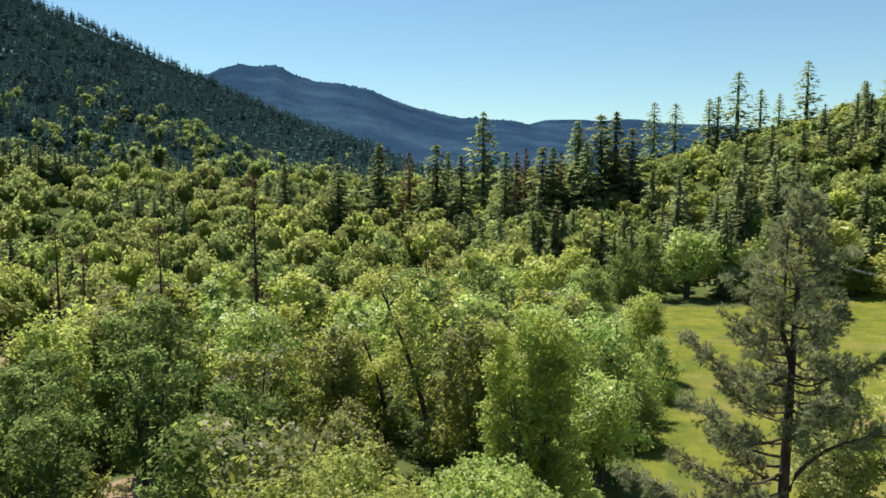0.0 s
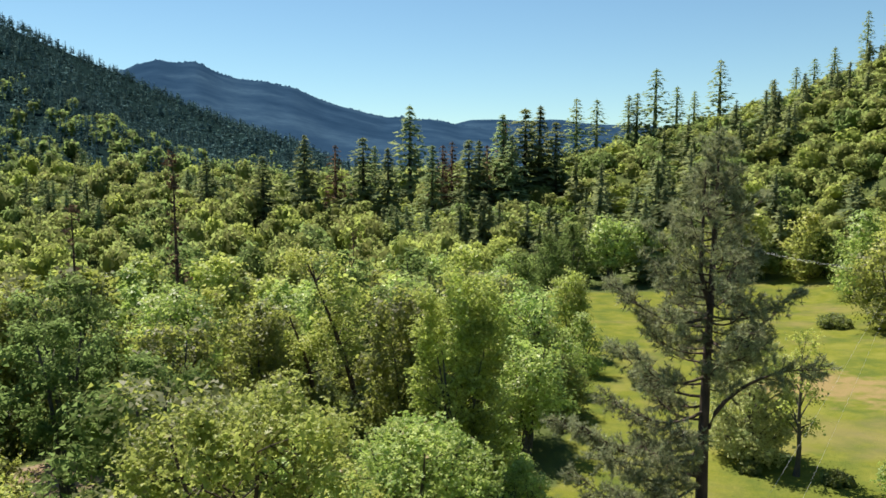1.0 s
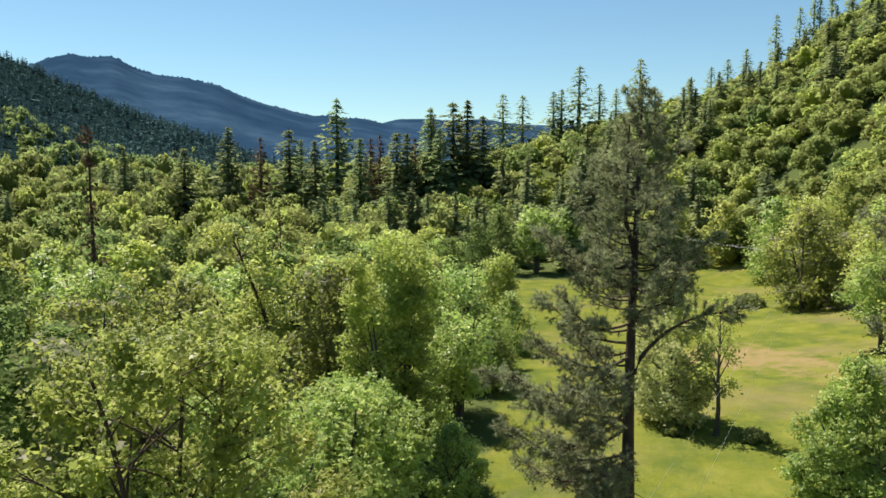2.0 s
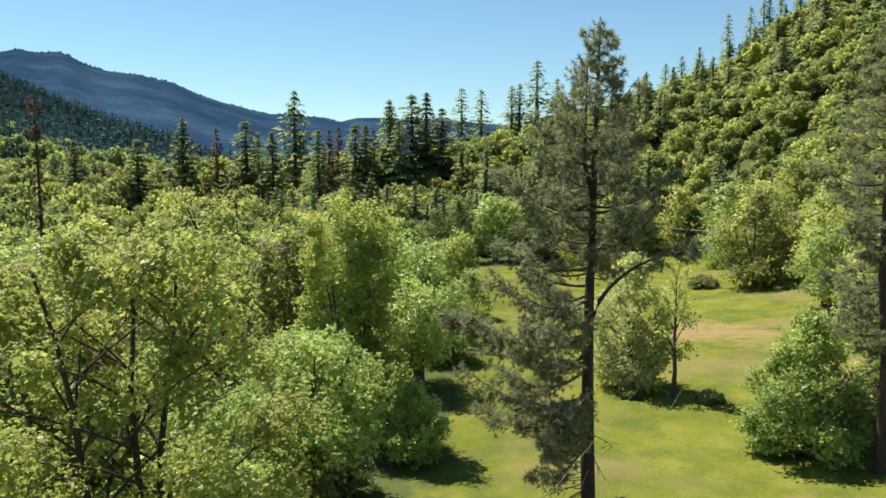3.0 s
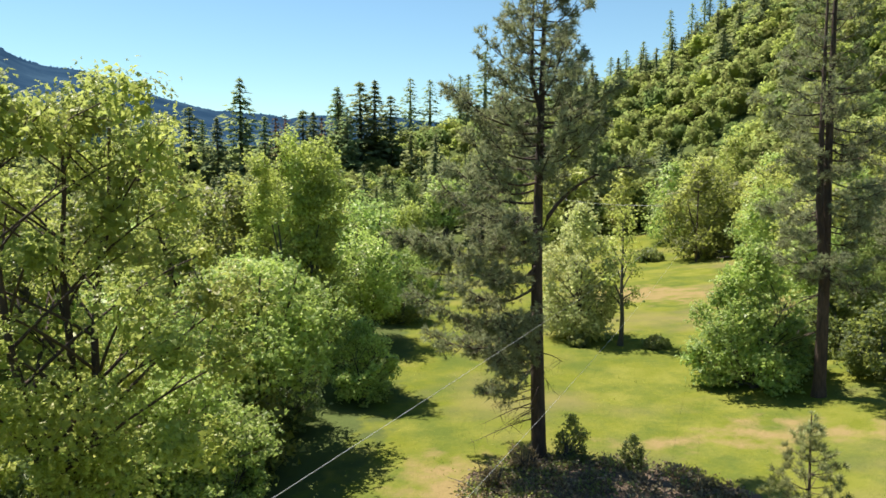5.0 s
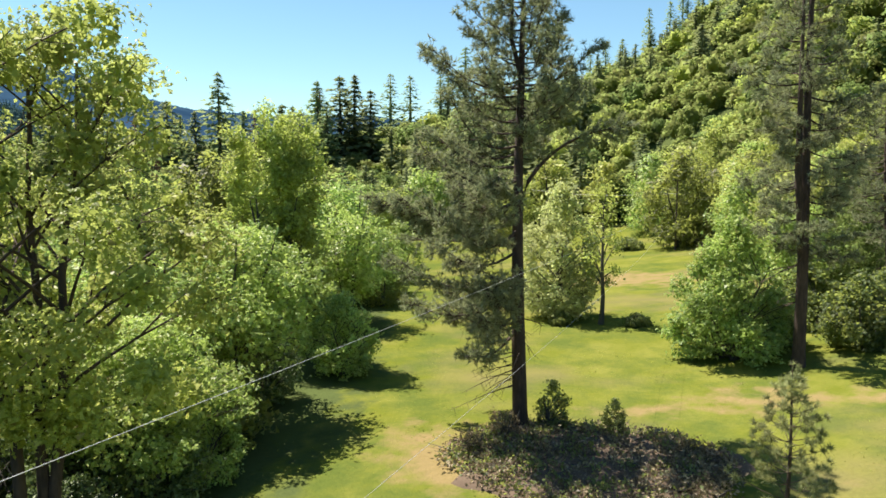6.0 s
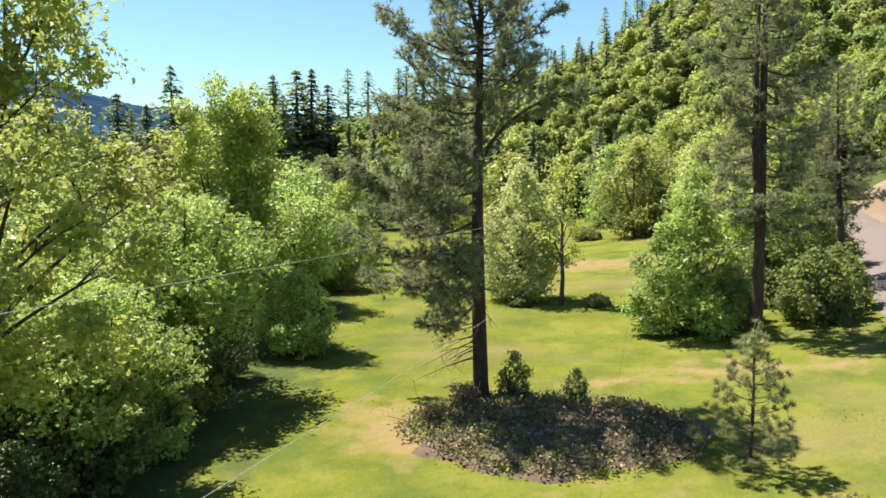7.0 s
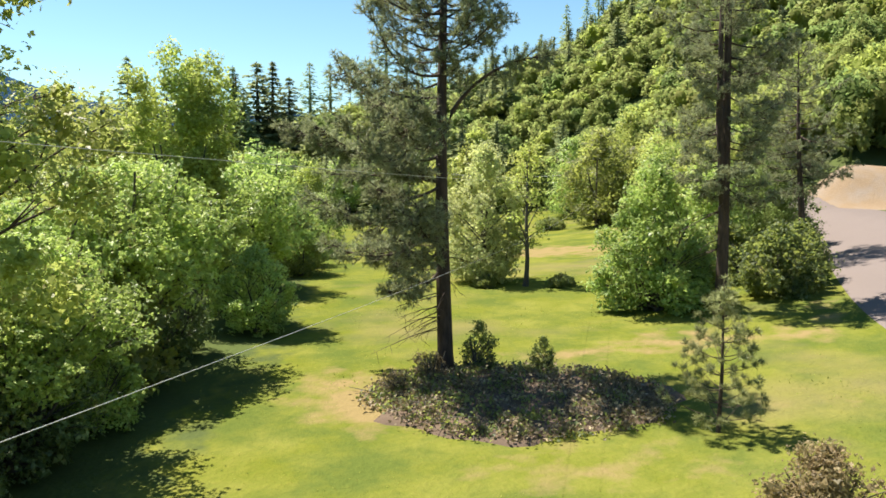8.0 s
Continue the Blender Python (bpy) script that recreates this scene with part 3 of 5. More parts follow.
r0 = ri * len(offs) + rj
rt = np.concatenate([np.stack([r0, r0 + 1, r0 + len(offs) + 1], -1).reshape(-1, 3), np.stack([r0, r0 + len(offs) + 1, r0 + len(offs)], -1).reshape(-1, 3)])
tagged(new("road", mesh_of("road", np.stack([PX, PY, PZ], -1).reshape(-1, 3), rt, ROAD, False)), "pale gravel road beneath a cut earth bank", "road", kind="structure")

# ---------------------------------------------------------------- far mountains, blue with painted-in haze
mrng = np.random.default_rng(5)
HAZE_MOUNTAIN, mt, mb, _ = nodes_of("hazed_forest")
# The blue is distance haze painted into the forest's base colour.
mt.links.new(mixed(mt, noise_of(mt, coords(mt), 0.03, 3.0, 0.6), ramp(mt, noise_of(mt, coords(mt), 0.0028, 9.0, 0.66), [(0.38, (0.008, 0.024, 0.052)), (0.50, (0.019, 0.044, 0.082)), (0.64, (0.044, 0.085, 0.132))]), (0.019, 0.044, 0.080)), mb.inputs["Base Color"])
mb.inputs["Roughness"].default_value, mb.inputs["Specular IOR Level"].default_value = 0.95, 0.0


def mountain(name, label, dist, foot, az_list, t_list, width, cols, rows, rough):
    """A wooded range: foot, face and crest, with tree tops breaking its skyline."""
    azs = np.linspace(az_list[0], az_list[-1], cols)
    top = np.interp(azs, az_list, t_list) * dist + 27
    k = np.exp(-np.linspace(-2, 2, 13) ** 2)
    top = top + np.interp(np.arange(cols), np.arange(0, cols + 12, 12), mrng.normal(size=len(np.arange(0, cols + 12, 12)))) * dist * 0.0012
    top = np.convolve(np.pad(top, 6, mode="edge"), k / k.sum(), "valid")
    f = np.linspace(0, 1.15, rows)
    A, F = np.meshgrid(azs, f, indexing="ij")
    D = foot + (dist - foot) * F
    gully = np.sin(A * 1.1 + 5 * F) * 0.5 + np.sin(A * 2.1 - 7 * F + 2 * np.sin(A * 0.7)) * 0.3 + np.sin(A * 0.5 + 3 * F) * 0.5
    Z = top[:, None] * np.where(F <= 1, np.clip(F, 0, 1) ** 0.9, 1 - (F - 1) * 2.0) + gully * 8 * np.sin(np.clip(F, 0, 1) * math.pi)
    Z += mrng.uniform(0, rough, A.shape) * (mrng.random(A.shape) < 0.5) * (np.abs(F - 1) < 0.013)
    D = D + gully * 35 * np.sin(np.clip(F, 0, 1) * math.pi)
    v = np.stack([D * np.sin(np.radians(A)), D * np.cos(np.radians(A)), Z - 6], -1).reshape(-1, 3)
    i, j = np.meshgrid(np.arange(cols - 1), np.arange(rows - 1), indexing="ij")
    q = i * rows + j
    t = np.concatenate([np.stack([q, q + rows, q + rows + 1], -1).reshape(-1, 3), np.stack([q, q + rows + 1, q + 1], -1).reshape(-1, 3)])
    return tagged(new(name, mesh_of(name, v, t, HAZE_MOUNTAIN, False)), label, "mountain", kind="structure")


mountain("backdrop_mountain", "dark wooded mountain with a long falling ridge, painted haze blue", 3600, 1500,
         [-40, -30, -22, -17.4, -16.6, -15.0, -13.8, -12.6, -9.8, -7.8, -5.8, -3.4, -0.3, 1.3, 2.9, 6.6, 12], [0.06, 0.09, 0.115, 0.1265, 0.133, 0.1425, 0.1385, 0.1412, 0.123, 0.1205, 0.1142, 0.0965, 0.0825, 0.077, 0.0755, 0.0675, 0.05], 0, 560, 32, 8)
mountain("backdrop_range", "low wooded hills closing the valley, painted haze blue", 4300, 2500,
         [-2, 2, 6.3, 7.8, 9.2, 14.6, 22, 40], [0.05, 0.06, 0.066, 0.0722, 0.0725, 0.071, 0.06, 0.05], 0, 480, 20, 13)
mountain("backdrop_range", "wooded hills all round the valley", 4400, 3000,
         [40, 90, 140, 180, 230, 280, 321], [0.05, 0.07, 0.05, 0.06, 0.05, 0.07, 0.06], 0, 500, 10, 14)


# ---------------------------------------------------------------- far woods, too many to count
def knob(centre, rad):
    """A small twelve-cornered body inside a crown, so that no sky shows through its middle."""
    g = (1 + 5 ** 0.5) / 2
    d = unit(np.array([(-1, g, 0), (1, g, 0), (-1, -g, 0), (1, -g, 0), (0, -1, g), (0, 1, g), (0, -1, -g), (0, 1, -g), (g, 0, -1), (g, 0, 1), (-g, 0, -1), (-g, 0, 1)], float))
    gap = np.linalg.norm(d[:, None] - d[None], axis=2)
    near = (gap > 0.1) & (gap < 1.2)
    t = [(a, b, c) if np.dot(np.cross(d[b] - d[a], d[c] - d[a]), d[a]) > 0 else (a, c, b) for a, b, c in itertools.combinations(range(12), 3) if near[a, b] and near[b, c] and near[a, c]]
    return np.asarray(centre) + d * rad, np.array(t), d


def far_broadleaf(seed, n, size, bodies=5):
    """A rounded crown, one metre of radius to scale from: a heap of leaf sprays over lobes."""
    rng = np.random.default_rng(seed)
    lobes = [(0, 0, 0.95, 0.72)]
    for k, a in enumerate(np.linspace(0, 6.28, 12)[:-1] + rng.uniform(0, 1)):
        w = rng.uniform(0.3, 0.8)
        lobes.append((w * math.cos(a), w * math.sin(a), rng.uniform(0.45, 1.75 - 0.75 * w), rng.uniform(0.22, 0.42)))
    lobes = np.array(lobes)
    p, d = crown_points(rng, lobes, n, -0.5, 0.15)
    h = Heap()
    nn = d * 0.65 + rng.normal(size=p.shape) * 0.4 + [0, 0, 0.4]
    v, t = flakes(rng, p + rng.normal(size=p.shape) * 0.05, nn, size * rng.uniform(0.5, 1.35, len(p)))
    soft = unit(d * 0.35 + unit(p - [0, 0, 0.5]) * 0.3 + unit(nn) * 0.55 + [0, 0, 0.15])
    h.add(v, t, np.repeat(soft, 3, 0))
    for c in lobes[:bodies]:
        h.add(*knob(c[:3], c[3] * 0.74))
    v, t = tube([(0, 0, -0.3), (0, 0, 1.0)], [0.07, 0.03], 4)
    h.add(v, t, unit(v * [1, 1, 0] + 1e-6))
    return h


def spire_body(rng, n, size, sharp, core, rings=7, sides=6):
    """A conifer of unit height: whorls of drooping sprays round a dark stem."""
    h = Heap()
    zs = np.linspace(0.06, 0.97, rings)
    v, t = tube(np.stack([0 * zs, 0 * zs, zs], 1), 0.16 * (1 - zs) ** (0.75 * sharp) * core * rng.uniform(0.75, 1.15, rings) + 0.001, sides)
    h.add(v, t, unit(unit(v * [1, 1, 0] + 1e-6) + [0, 0, 0.6]))
    tiers, arms = 19, 8
    reach = rng.uniform(0.45, 1.2, (tiers, arms)) * (rng.random((tiers, arms)) > 0.12)
    f = rng.random(n) ** 1.25
    w = np.minimum((f * tiers).astype(int), tiers - 1)
    f = (w + 0.5 + rng.normal(size=n) * 0.2) / tiers
    f = np.clip(f, 0.0, 0.995)
    m = rng.integers(0, arms, n)
    along = rng.uniform(0.2, 1.0, n) ** 0.8
    full = (0.18 * (1 - f) ** (0.8 * sharp) + 0.008) * reach[w, m] * np.clip(0.45 + f * 4, 0, 1)
    a = (m + rng.normal(size=n) * 0.2 * (0.4 + along) + w * 0.37) * 2 * math.pi / arms
    u = np.stack([np.cos(a), np.sin(a), 0 * a], 1)
    rr = full * along
    c = u * rr[:, None] + np.stack([0 * f, 0 * f, 0.05 + 0.94 * f - 0.35 * rr], 1)
    s = (size * (0.45 + 0.75 * (1 - f)) * rng.uniform(0.6, 1.3, n))[:, None]
    way = unit(u + rng.normal(size=c.shape) * 0.45 - [0, 0, 0.35])
    nn = unit(u * 0.45 + rng.normal(size=c.shape) * 0.35 + [0, 0, 0.7])
    b = unit(np.cross(nn, way))
    v = np.stack([c + way * s * 0.75, c - way * s * 0.4 + b * s * 0.34, c - way * s * 0.4 - b * s * 0.34], 1).reshape(-1, 3)
    h.add(v, np.arange(3 * n).reshape(-1, 3), np.repeat(unit(nn * 0.8 + u * 0.2 + [0, 0, 0.2]), 3, 0))
    return h


def far_conifer(seed, n, size, sharp=1.0):
    rng = np.random.default_rng(seed)
    h = spire_body(rng, n, size, sharp, 0.15, 6 if n > 100 else 3, 5 if n > 100 else 4)
    v, t = tube([(0, 0, -0.05), (0, 0, 1.0)], [0.014, 0.003], 3)
    return h.add(v, t, unit(v * [1, 1, 0] + 1e-6))


def planted(protos, xs, ys, rad, tall, rng):
    """Stands copies of the shapes at the places, each turned and scaled, as one heap."""
    heap = Heap()
    zs = terrain(xs, ys)
    pick = rng.integers(0, len(protos), len(xs))
    turn = rng.uniform(0, 6.283, len(xs))
    for k, shape in enumerate(protos):
        v, t, r = np.concatenate(shape.v), np.concatenate(shape.t), np.concatenate(shape.r)
        w = np.where(pick == k)[0]
        if not len(w):
            continue
        c, s = np.cos(turn[w])[:, None], np.sin(turn[w])[:, None]
        X = (v[None, :, 0] * c - v[None, :, 1] * s) * rad[w][:, None] + xs[w][:, None]
        Y = (v[None, :, 0] * s + v[None, :, 1] * c) * rad[w][:, None] + ys[w][:, None]
        Z = v[None, :, 2] * tall[w][:, None] + zs[w][:, None]
        R = np.stack([r[None, :, 0] * c - r[None, :, 1] * s, r[None, :, 0] * s + r[None, :, 1] * c, r[None, :, 2] + 0 * c], -1)
        T = (t[None] + (np.arange(len(w)) * len(v))[:, None, None]).reshape(-1, 3)
        heap.add(np.stack([X, Y, Z], -1).reshape(-1, 3), T, R.reshape(-1, 3))
    return heap


def scatter(rng, az0, az1, d0, d1, gap):
    """Places in a sector of the valley, about gap metres apart."""
    n = int(abs(az1 - az0) / 360 * math.pi * (d1 * d1 - d0 * d0) / gap ** 2)
    a = np.radians(rng.uniform(az0, az1, n))
    d = np.sqrt(rng.uniform(d0 * d0, d1 * d1, n))
    return d * np.sin(a), d * np.cos(a)


frng = np.random.default_rng(11)
def crest_of(x, y):
    """Trees past the hill's crest are out of sight and left out."""
    return np.hypot(x, y) < np.interp(np.degrees(np.arctan2(x, y)), [4, 11, 22, 30, 37, 46, 57, 90], [340, 350, 400, 490, 600, 610, 570, 510]) + 12


leafy_near = [far_broadleaf(50 + k, 760, 0.135, 4) for k in range(5)]
leafy_fine = [far_broadleaf(30 + k, 380, 0.19, 3) for k in range(8)]
leafy = [far_broadleaf(20 + k, 215, 0.25, 3) for k in range(8)]
leafy_small = [far_broadleaf(40 + k, 120, 0.34, 3) for k in range(6)]
spires = [far_conifer(60 + k, 300, 0.075, sh) for k, sh in enumerate((0.8, 1.0, 0.7, 1.1, 0.9))]
spires_small = [far_conifer(70 + k, 70, 0.10) for k in range(5)]
spires_tiny = [far_conifer(80 + k, 15, 0.17) for k in range(5)]


def graded(name, xs, ys, rad, tall, material, label):
    """Woods whose nearer trees carry finer leaves."""
    if material is HILL_LEAF:
        roll = frng.random(len(xs))
        deep = np.interp(np.degrees(np.arctan2(xs, ys)), [-30, -14, 4, 10, 22, 31, 38], [0.22, 0.10, 0.12, 0.40, 0.45, 0.3, 0.15])
        for m, mat, word in ((roll < deep, DEEP_LEAF, "deeper green"), ((roll >= deep) & (roll < deep + 0.2), LIME_LEAF, "yellow-green")):
            graded(name, xs[m], ys[m], rad[m], tall[m], mat, word + " trees among the " + label)
        m = roll >= deep + 0.2
        xs, ys, rad, tall = xs[m], ys[m], rad[m], tall[m]
    away = np.hypot(xs, ys)
    heap = Heap()
    for shapes, lo, hi in ((leafy_near, 0, 190), (leafy_fine, 190, 280), (leafy, 280, 9999)):
        m = (away >= lo) & (away < hi)
        if m.any():
            heap.join(planted(shapes, xs[m], ys[m], rad[m], tall[m], frng))
    return tagged(new(name, heap.mesh(name, material)), label, "trees", kind="stuff")


def woods(name, protos, xs, ys, rad, tall, material, label):
    return tagged(new(name, planted(protos, xs, ys, rad, tall, frng).mesh(name, material)), label, "trees", kind="stuff")


def patchy(x, y, s=0.03, seed=0.0):
    return np.sin(x * s + seed) * np.cos(y * s * 1.2 + seed * 2) + 0.6 * np.sin((x + y) * s * 2.1 + seed)


# the hill on the right
x, y = scatter(frng, 8, 66, 130, 420, 6.7)
d, az = np.hypot(x, y), np.degrees(np.arctan2(x, y))
ok = (d > np.interp(az, [8, 22, 30, 38, 45, 60], [225, 190, 175, 140, 128, 128])) & (in_field(x, y) < 0.2) & crest_of(x, y)
x, y = x[ok], y[ok]
r = frng.uniform(2.2, 6.4, len(x))
graded("hillside_woods", x, y, r, r * frng.uniform(0.75, 1.25, len(x)), HILL_LEAF, "fresh green broadleaf woods covering the steep hillside")
x, y = scatter(frng, 10, 66, 420, 640, 8.0)
ok = crest_of(x, y)
x, y = x[ok], y[ok]
r = frng.uniform(3.0, 6.0, len(x))
woods("hillside_woods", leafy_small, x, y, r, r * frng.uniform(0.75, 1.25, len(x)), HILL_LEAF, "green broadleaf woods along the hill's crest")
x, y = scatter(frng, 44, 75, 124, 185, 6.2)
ok = np.hypot(x, y) > np.interp(np.degrees(np.arctan2(x, y)), [48, 50], [120, 125])
x, y = x[ok], y[ok]
r = frng.uniform(2.8, 5.2, len(x))
graded("hillside_woods", x, y, r, r * frng.uniform(1.15, 1.6, len(x)), HILL_LEAF, "broadleaf trees above the road bank")
x, y = scatter(frng, 6, 66, 210, 600, 16.5)
keep = (patchy(x, y, 0.02, 1.0) > -0.3) & crest_of(x * 1.3, y * 1.3)
x, y = x[keep], y[keep]
h = frng.uniform(13, 21, len(x))
woods("hillside_conifers", spires, x, y, h * 2.0, h, OLIVE_FIR, "dark olive conifers scattered through the hillside woods")
x, y = scatter(frng, 8, 27, 196, 262, 12.5)
keep = patchy(x, y, 0.045, 3.0) > -0.1
x, y = x[keep], y[keep]
h = frng.uniform(15, 25, len(x))
woods("hillside_conifers", spires, x, y, h * 1.8, h, OLIVE_FIR, "dark conifers gathered at the foot of the hill")
# the valley floor ahead and on the left
x, y = scatter(frng, -38, 12, 118, 400, 9.0)
d, az = np.hypot(x, y), np.degrees(np.arctan2(x, y))
keep = (in_field(x, y) < 0.1) & (np.hypot(x + 68, y - 112) > 14) & (d > np.interp(az, [-42, -20, 0, 12], [135, 118, 118, 170]))
keep &= frng.random(len(x)) < np.interp(d, [190, 300, 400], [1.0, 0.85, 0.7])
x, y = x[keep], y[keep]
r = frng.uniform(3.2, 6.0, len(x))
graded("valley_woods", x, y, r, r * frng.uniform(1.0, 1.7, len(x)), HILL_LEAF, "mixed green broadleaf woods on the valley floor")
x, y = scatter(frng, -38, 9, 165, 430, 8.0)
az = np.degrees(np.arctan2(x, y))
keep = (patchy(x, y, 0.03, 4.0) > np.interp(az, [-36, -24, -14, -4, 8], [0.0, 0.4, 0.85, 0.75, 0.5]) + np.interp(np.hypot(x, y), [165, 260], [0.5, 0.0])) & (x < 20)
x, y = x[keep], y[keep]
h = frng.uniform(9, 18, len(x))
k = frng.random(len(x)) < 0.4
woods("valley_conifers", spires, x[k], y[k], h[k] * 2.1, h[k], FIR, "dark conifers standing in the valley woods")
woods("valley_conifers", spires, x[~k], y[~k], h[~k] * 2.1, h[~k], OLIVE_FIR, "olive conifers standing in the valley woods")
# the long ridge on the left
x, y = scatter(frng, -38, 6, 400, 900, 12.0)
d, az = np.hypot(x, y), np.degrees(np.arctan2(x, y))
keep = frng.random(len(x)) < np.interp(d, [400, 600, 900], [0.36, 0.16, 0.03]) + 0.3 * np.exp(-((az + 14) / 7) ** 2) * (d < 700)
xb, yb = x[keep], y[keep]
r = frng.uniform(3.2, 6.2, len(xb))
woods("ridge_woods", leafy_small, xb, yb, r, r * frng.uniform(1.1, 1.5, len(xb)), DEEP_LEAF, "deep green broadleaf woods on the lower ridge")
xb, yb = x[~keep], y[~keep]
h = frng.uniform(11, 20, len(xb))
woods("ridge_conifers", spires_small, xb, yb, h * 1.8, h, HAZE_CONIFER, "dark conifer forest on the lower ridge, tinted haze blue")
x, y = scatter(frng, -38, 2, 900, 2080, 22)
h = frng.uniform(10, 24, len(x))
woods("ridge_conifers", spires_tiny, x, y, h * 2.5, h, HAZE_CONIFER, "dark conifer forest climbing the long ridge, tinted haze blue")
# behind the camera, to close the valley
x, y = scatter(frng, 75, 300, 90, 260, 24)
r = frng.uniform(4, 6, len(x))
woods("valley_woods", leafy_small, x, y, r, r * frng.uniform(1.15, 1.6, len(x)), HILL_LEAF, "broadleaf woods behind the meadow")


# ---------------------------------------------------------------- pines
def big_pine(name, label, x, y, seed, h, low, count, reach, side=None, girth=0.42, tuft=0.29, blades=17, lift=0.3, droop=0.1, fork=None, dead=0, dense=3.0, bow=None, lean=(0, 0)):
    """A tall pine: trunk, each limb a part of its own, and the needles."""
    rng = np.random.default_rng(seed)
    root = new(name)
    root.matrix_world = pose(x, y, ground_at(x, y), 0, 0, 0)
    tagged(root, label, "pine tree")
    zz = np.linspace(-0.5, h, 22)
    f = np.clip(zz / h, 0, 1)
    bendx, bendy = lean[0] * f + 0.18 * np.sin(f * 5.0 + seed), lean[1] * f + 0.14 * np.cos(f * 4.0 + seed) - 0.14 * math.cos(seed)
    bendx -= 0.18 * math.sin(seed)
    rad = girth * (1 - f) ** 0.85 + 0.02
    rad[0] *= 1.3
    hp = Heap()
    hp.add(*tube(np.stack([bendx, bendy, zz], 1), rad, 12))
    if fork:
        z0, gap, tall = fork
        q = np.linspace(0, 1, 12)
        hp.add(*tube(np.stack([np.interp(z0 + q * (tall - z0), zz, bendx) + gap * np.minimum(1, q * 3.5), np.interp(z0 + q * (tall - z0), zz, bendy) - 0.25 * np.minimum(1, q * 3), z0 + q * (tall - z0)], 1), np.linspace(np.interp(z0, zz, rad) * 0.8, 0.03, 12), 9))
    part("trunk", hp.mesh("trunk", PINE_BARK, False), root)
    tufts, axes = [], []
    for k, (wood, tc, ta) in enumerate(pine_branches(rng, h, low, count=count, reach=reach, side=side, lift=lift, droop=droop, dense=dense)):
        zb = wood.v[0][:, 2].mean()
        shift = np.array([np.interp(zb, zz, bendx), np.interp(zb, zz, bendy), 0])
        wood.v = [v + shift for v in wood.v]
        br = part("branch", wood.mesh("branch", PINE_BARK, False), root)
        part("needles", mesh_of("needles", *needles(rng, tc + shift, ta, blades, tuft * rng.uniform(0.8, 1.2, len(tc)), 0.065), NEEDLE), br, "grey-green needle clusters")
    for k in range(dead):
        a, z = rng.normal(2.95, 0.8), rng.uniform(low * 0.45, low * 1.7)
        ln = rng.uniform(1.0, 4.2)
        e = np.array([math.cos(a) * ln, math.sin(a) * ln, z - ln * rng.uniform(0.05, 0.6)])
        hh = Heap()
        hh.add(*tube([(0, 0, z), e * [0.5, 0.5, 0.5] + [0, 0, z * 0.5 + 0.1], e], [0.035, 0.022, 0.006], 4))
        for g in rng.uniform(0.4, 1.0, 5):
            b = e * [g, g, 0] + [0, 0, z + (e[2] - z) * g + 0.05]
            hh.add(*tube([b, b + rng.normal(size=3) * [0.35, 0.35, 0.15] - [0, 0, rng.uniform(0.2, 0.6)]], [0.012, 0.004], 3))
        part("branch", hh.mesh("branch", PINE_BARK, False), root, "bare dead branch")
    if bow:
        for (z, a, ln, up) in bow:
            q = np.linspace(0, 1, 10)
            c, s = math.cos(radians(a)), math.sin(radians(a))
            out = ln * q ** 1.25
            pts = np.stack([c * out, s * out, z + up * ln * np.sin(q * math.pi * 0.5) ** 0.8], 1)
            hh = Heap()
            hh.add(*tube(pts, np.linspace(0.13, 0.02, 10), 7))
            for g in np.linspace(0.5, 1.0, 12):
                b = np.array([np.interp(g, q, pts[:, j]) for j in range(3)])
                for w in range(4):
                    e = b + unit(rng.normal(size=3) + [c, s, 0.1]) * rng.uniform(0.5, 1.1)
                    hh.add(*tube([b, (b + e) / 2, e], [0.02, 0.014, 0.006], 4))
                    tufts.append(np.linspace(b * 0.4 + e * 0.6, e, 4))
                    axes.append(np.repeat((e - b)[None], 4, 0))
            br = part("branch", hh.mesh("branch", PINE_BARK, False), root, "long bowed lower branch")
            part("needles", mesh_of("needles", *needles(rng, np.concatenate(tufts), np.concatenate(axes), blades, tuft, 0.06), NEEDLE), br, "grey-green needle clusters")
            tufts, axes = [], []
    return root


def main_reach(f):
    return float(np.interp(f, [0, 0.2, 0.45, 0.49, 0.55, 0.65, 0.72, 0.80, 0.875, 0.95, 1.0], [4.0, 5.6, 5.4, 4.2, 4.5, 3.7, 2.9, 2.1, 1.4, 0.6, 0.12]))


def main_side(f, a):
    # the lower limbs reach out on the side away from the road only
    if f < 0.47:
        if (a * 7.3) % 1.0 > 0.8:
            return 0.0
        return 1.2 if math.cos(a - 2.95) > 0.3 else (0.0 if f < 0.42 else 0.45)
    return 1.0


big_pine("ponderosa_pine", "tall grey-green pine with a dark straight trunk standing in the meadow", 17.1, 35.3, 3, 27.8, 4.8, 160, main_reach, main_side, 0.40, tuft=0.30, blades=17, dead=26, dense=2.9,
                     fork=(18.5, -0.75, 25.5), bow=[(12.3, -27, 4.9, 0.72), (9.6, 158, 5.6, 0.08)])
big_pine("ponderosa_pine", "tall pine with a forked trunk beside the leafy bush", 38.3, 37.3, 8, 32.0, 7.5, 95, lambda f: 4.4 * (1 - f) ** 0.6 * (0.6 + 0.4 * math.sin(3.1 * f)) + 0.6, None, 0.40, fork=(6.5, -0.85, 29.0), dead=22, dense=2.6)
big_pine("ponderosa_pine", "pine leaning over the road's edge", 55.6, 44.8, 15, 18.0, 6.0, 60, lambda f: 4.6 * (1 - f) ** 0.5 * (0.5 + 0.5 * math.sin(3.1 * f)) + 0.6, None, 0.30, dead=8, dense=1.6, lean=(-1.2, 0.4))


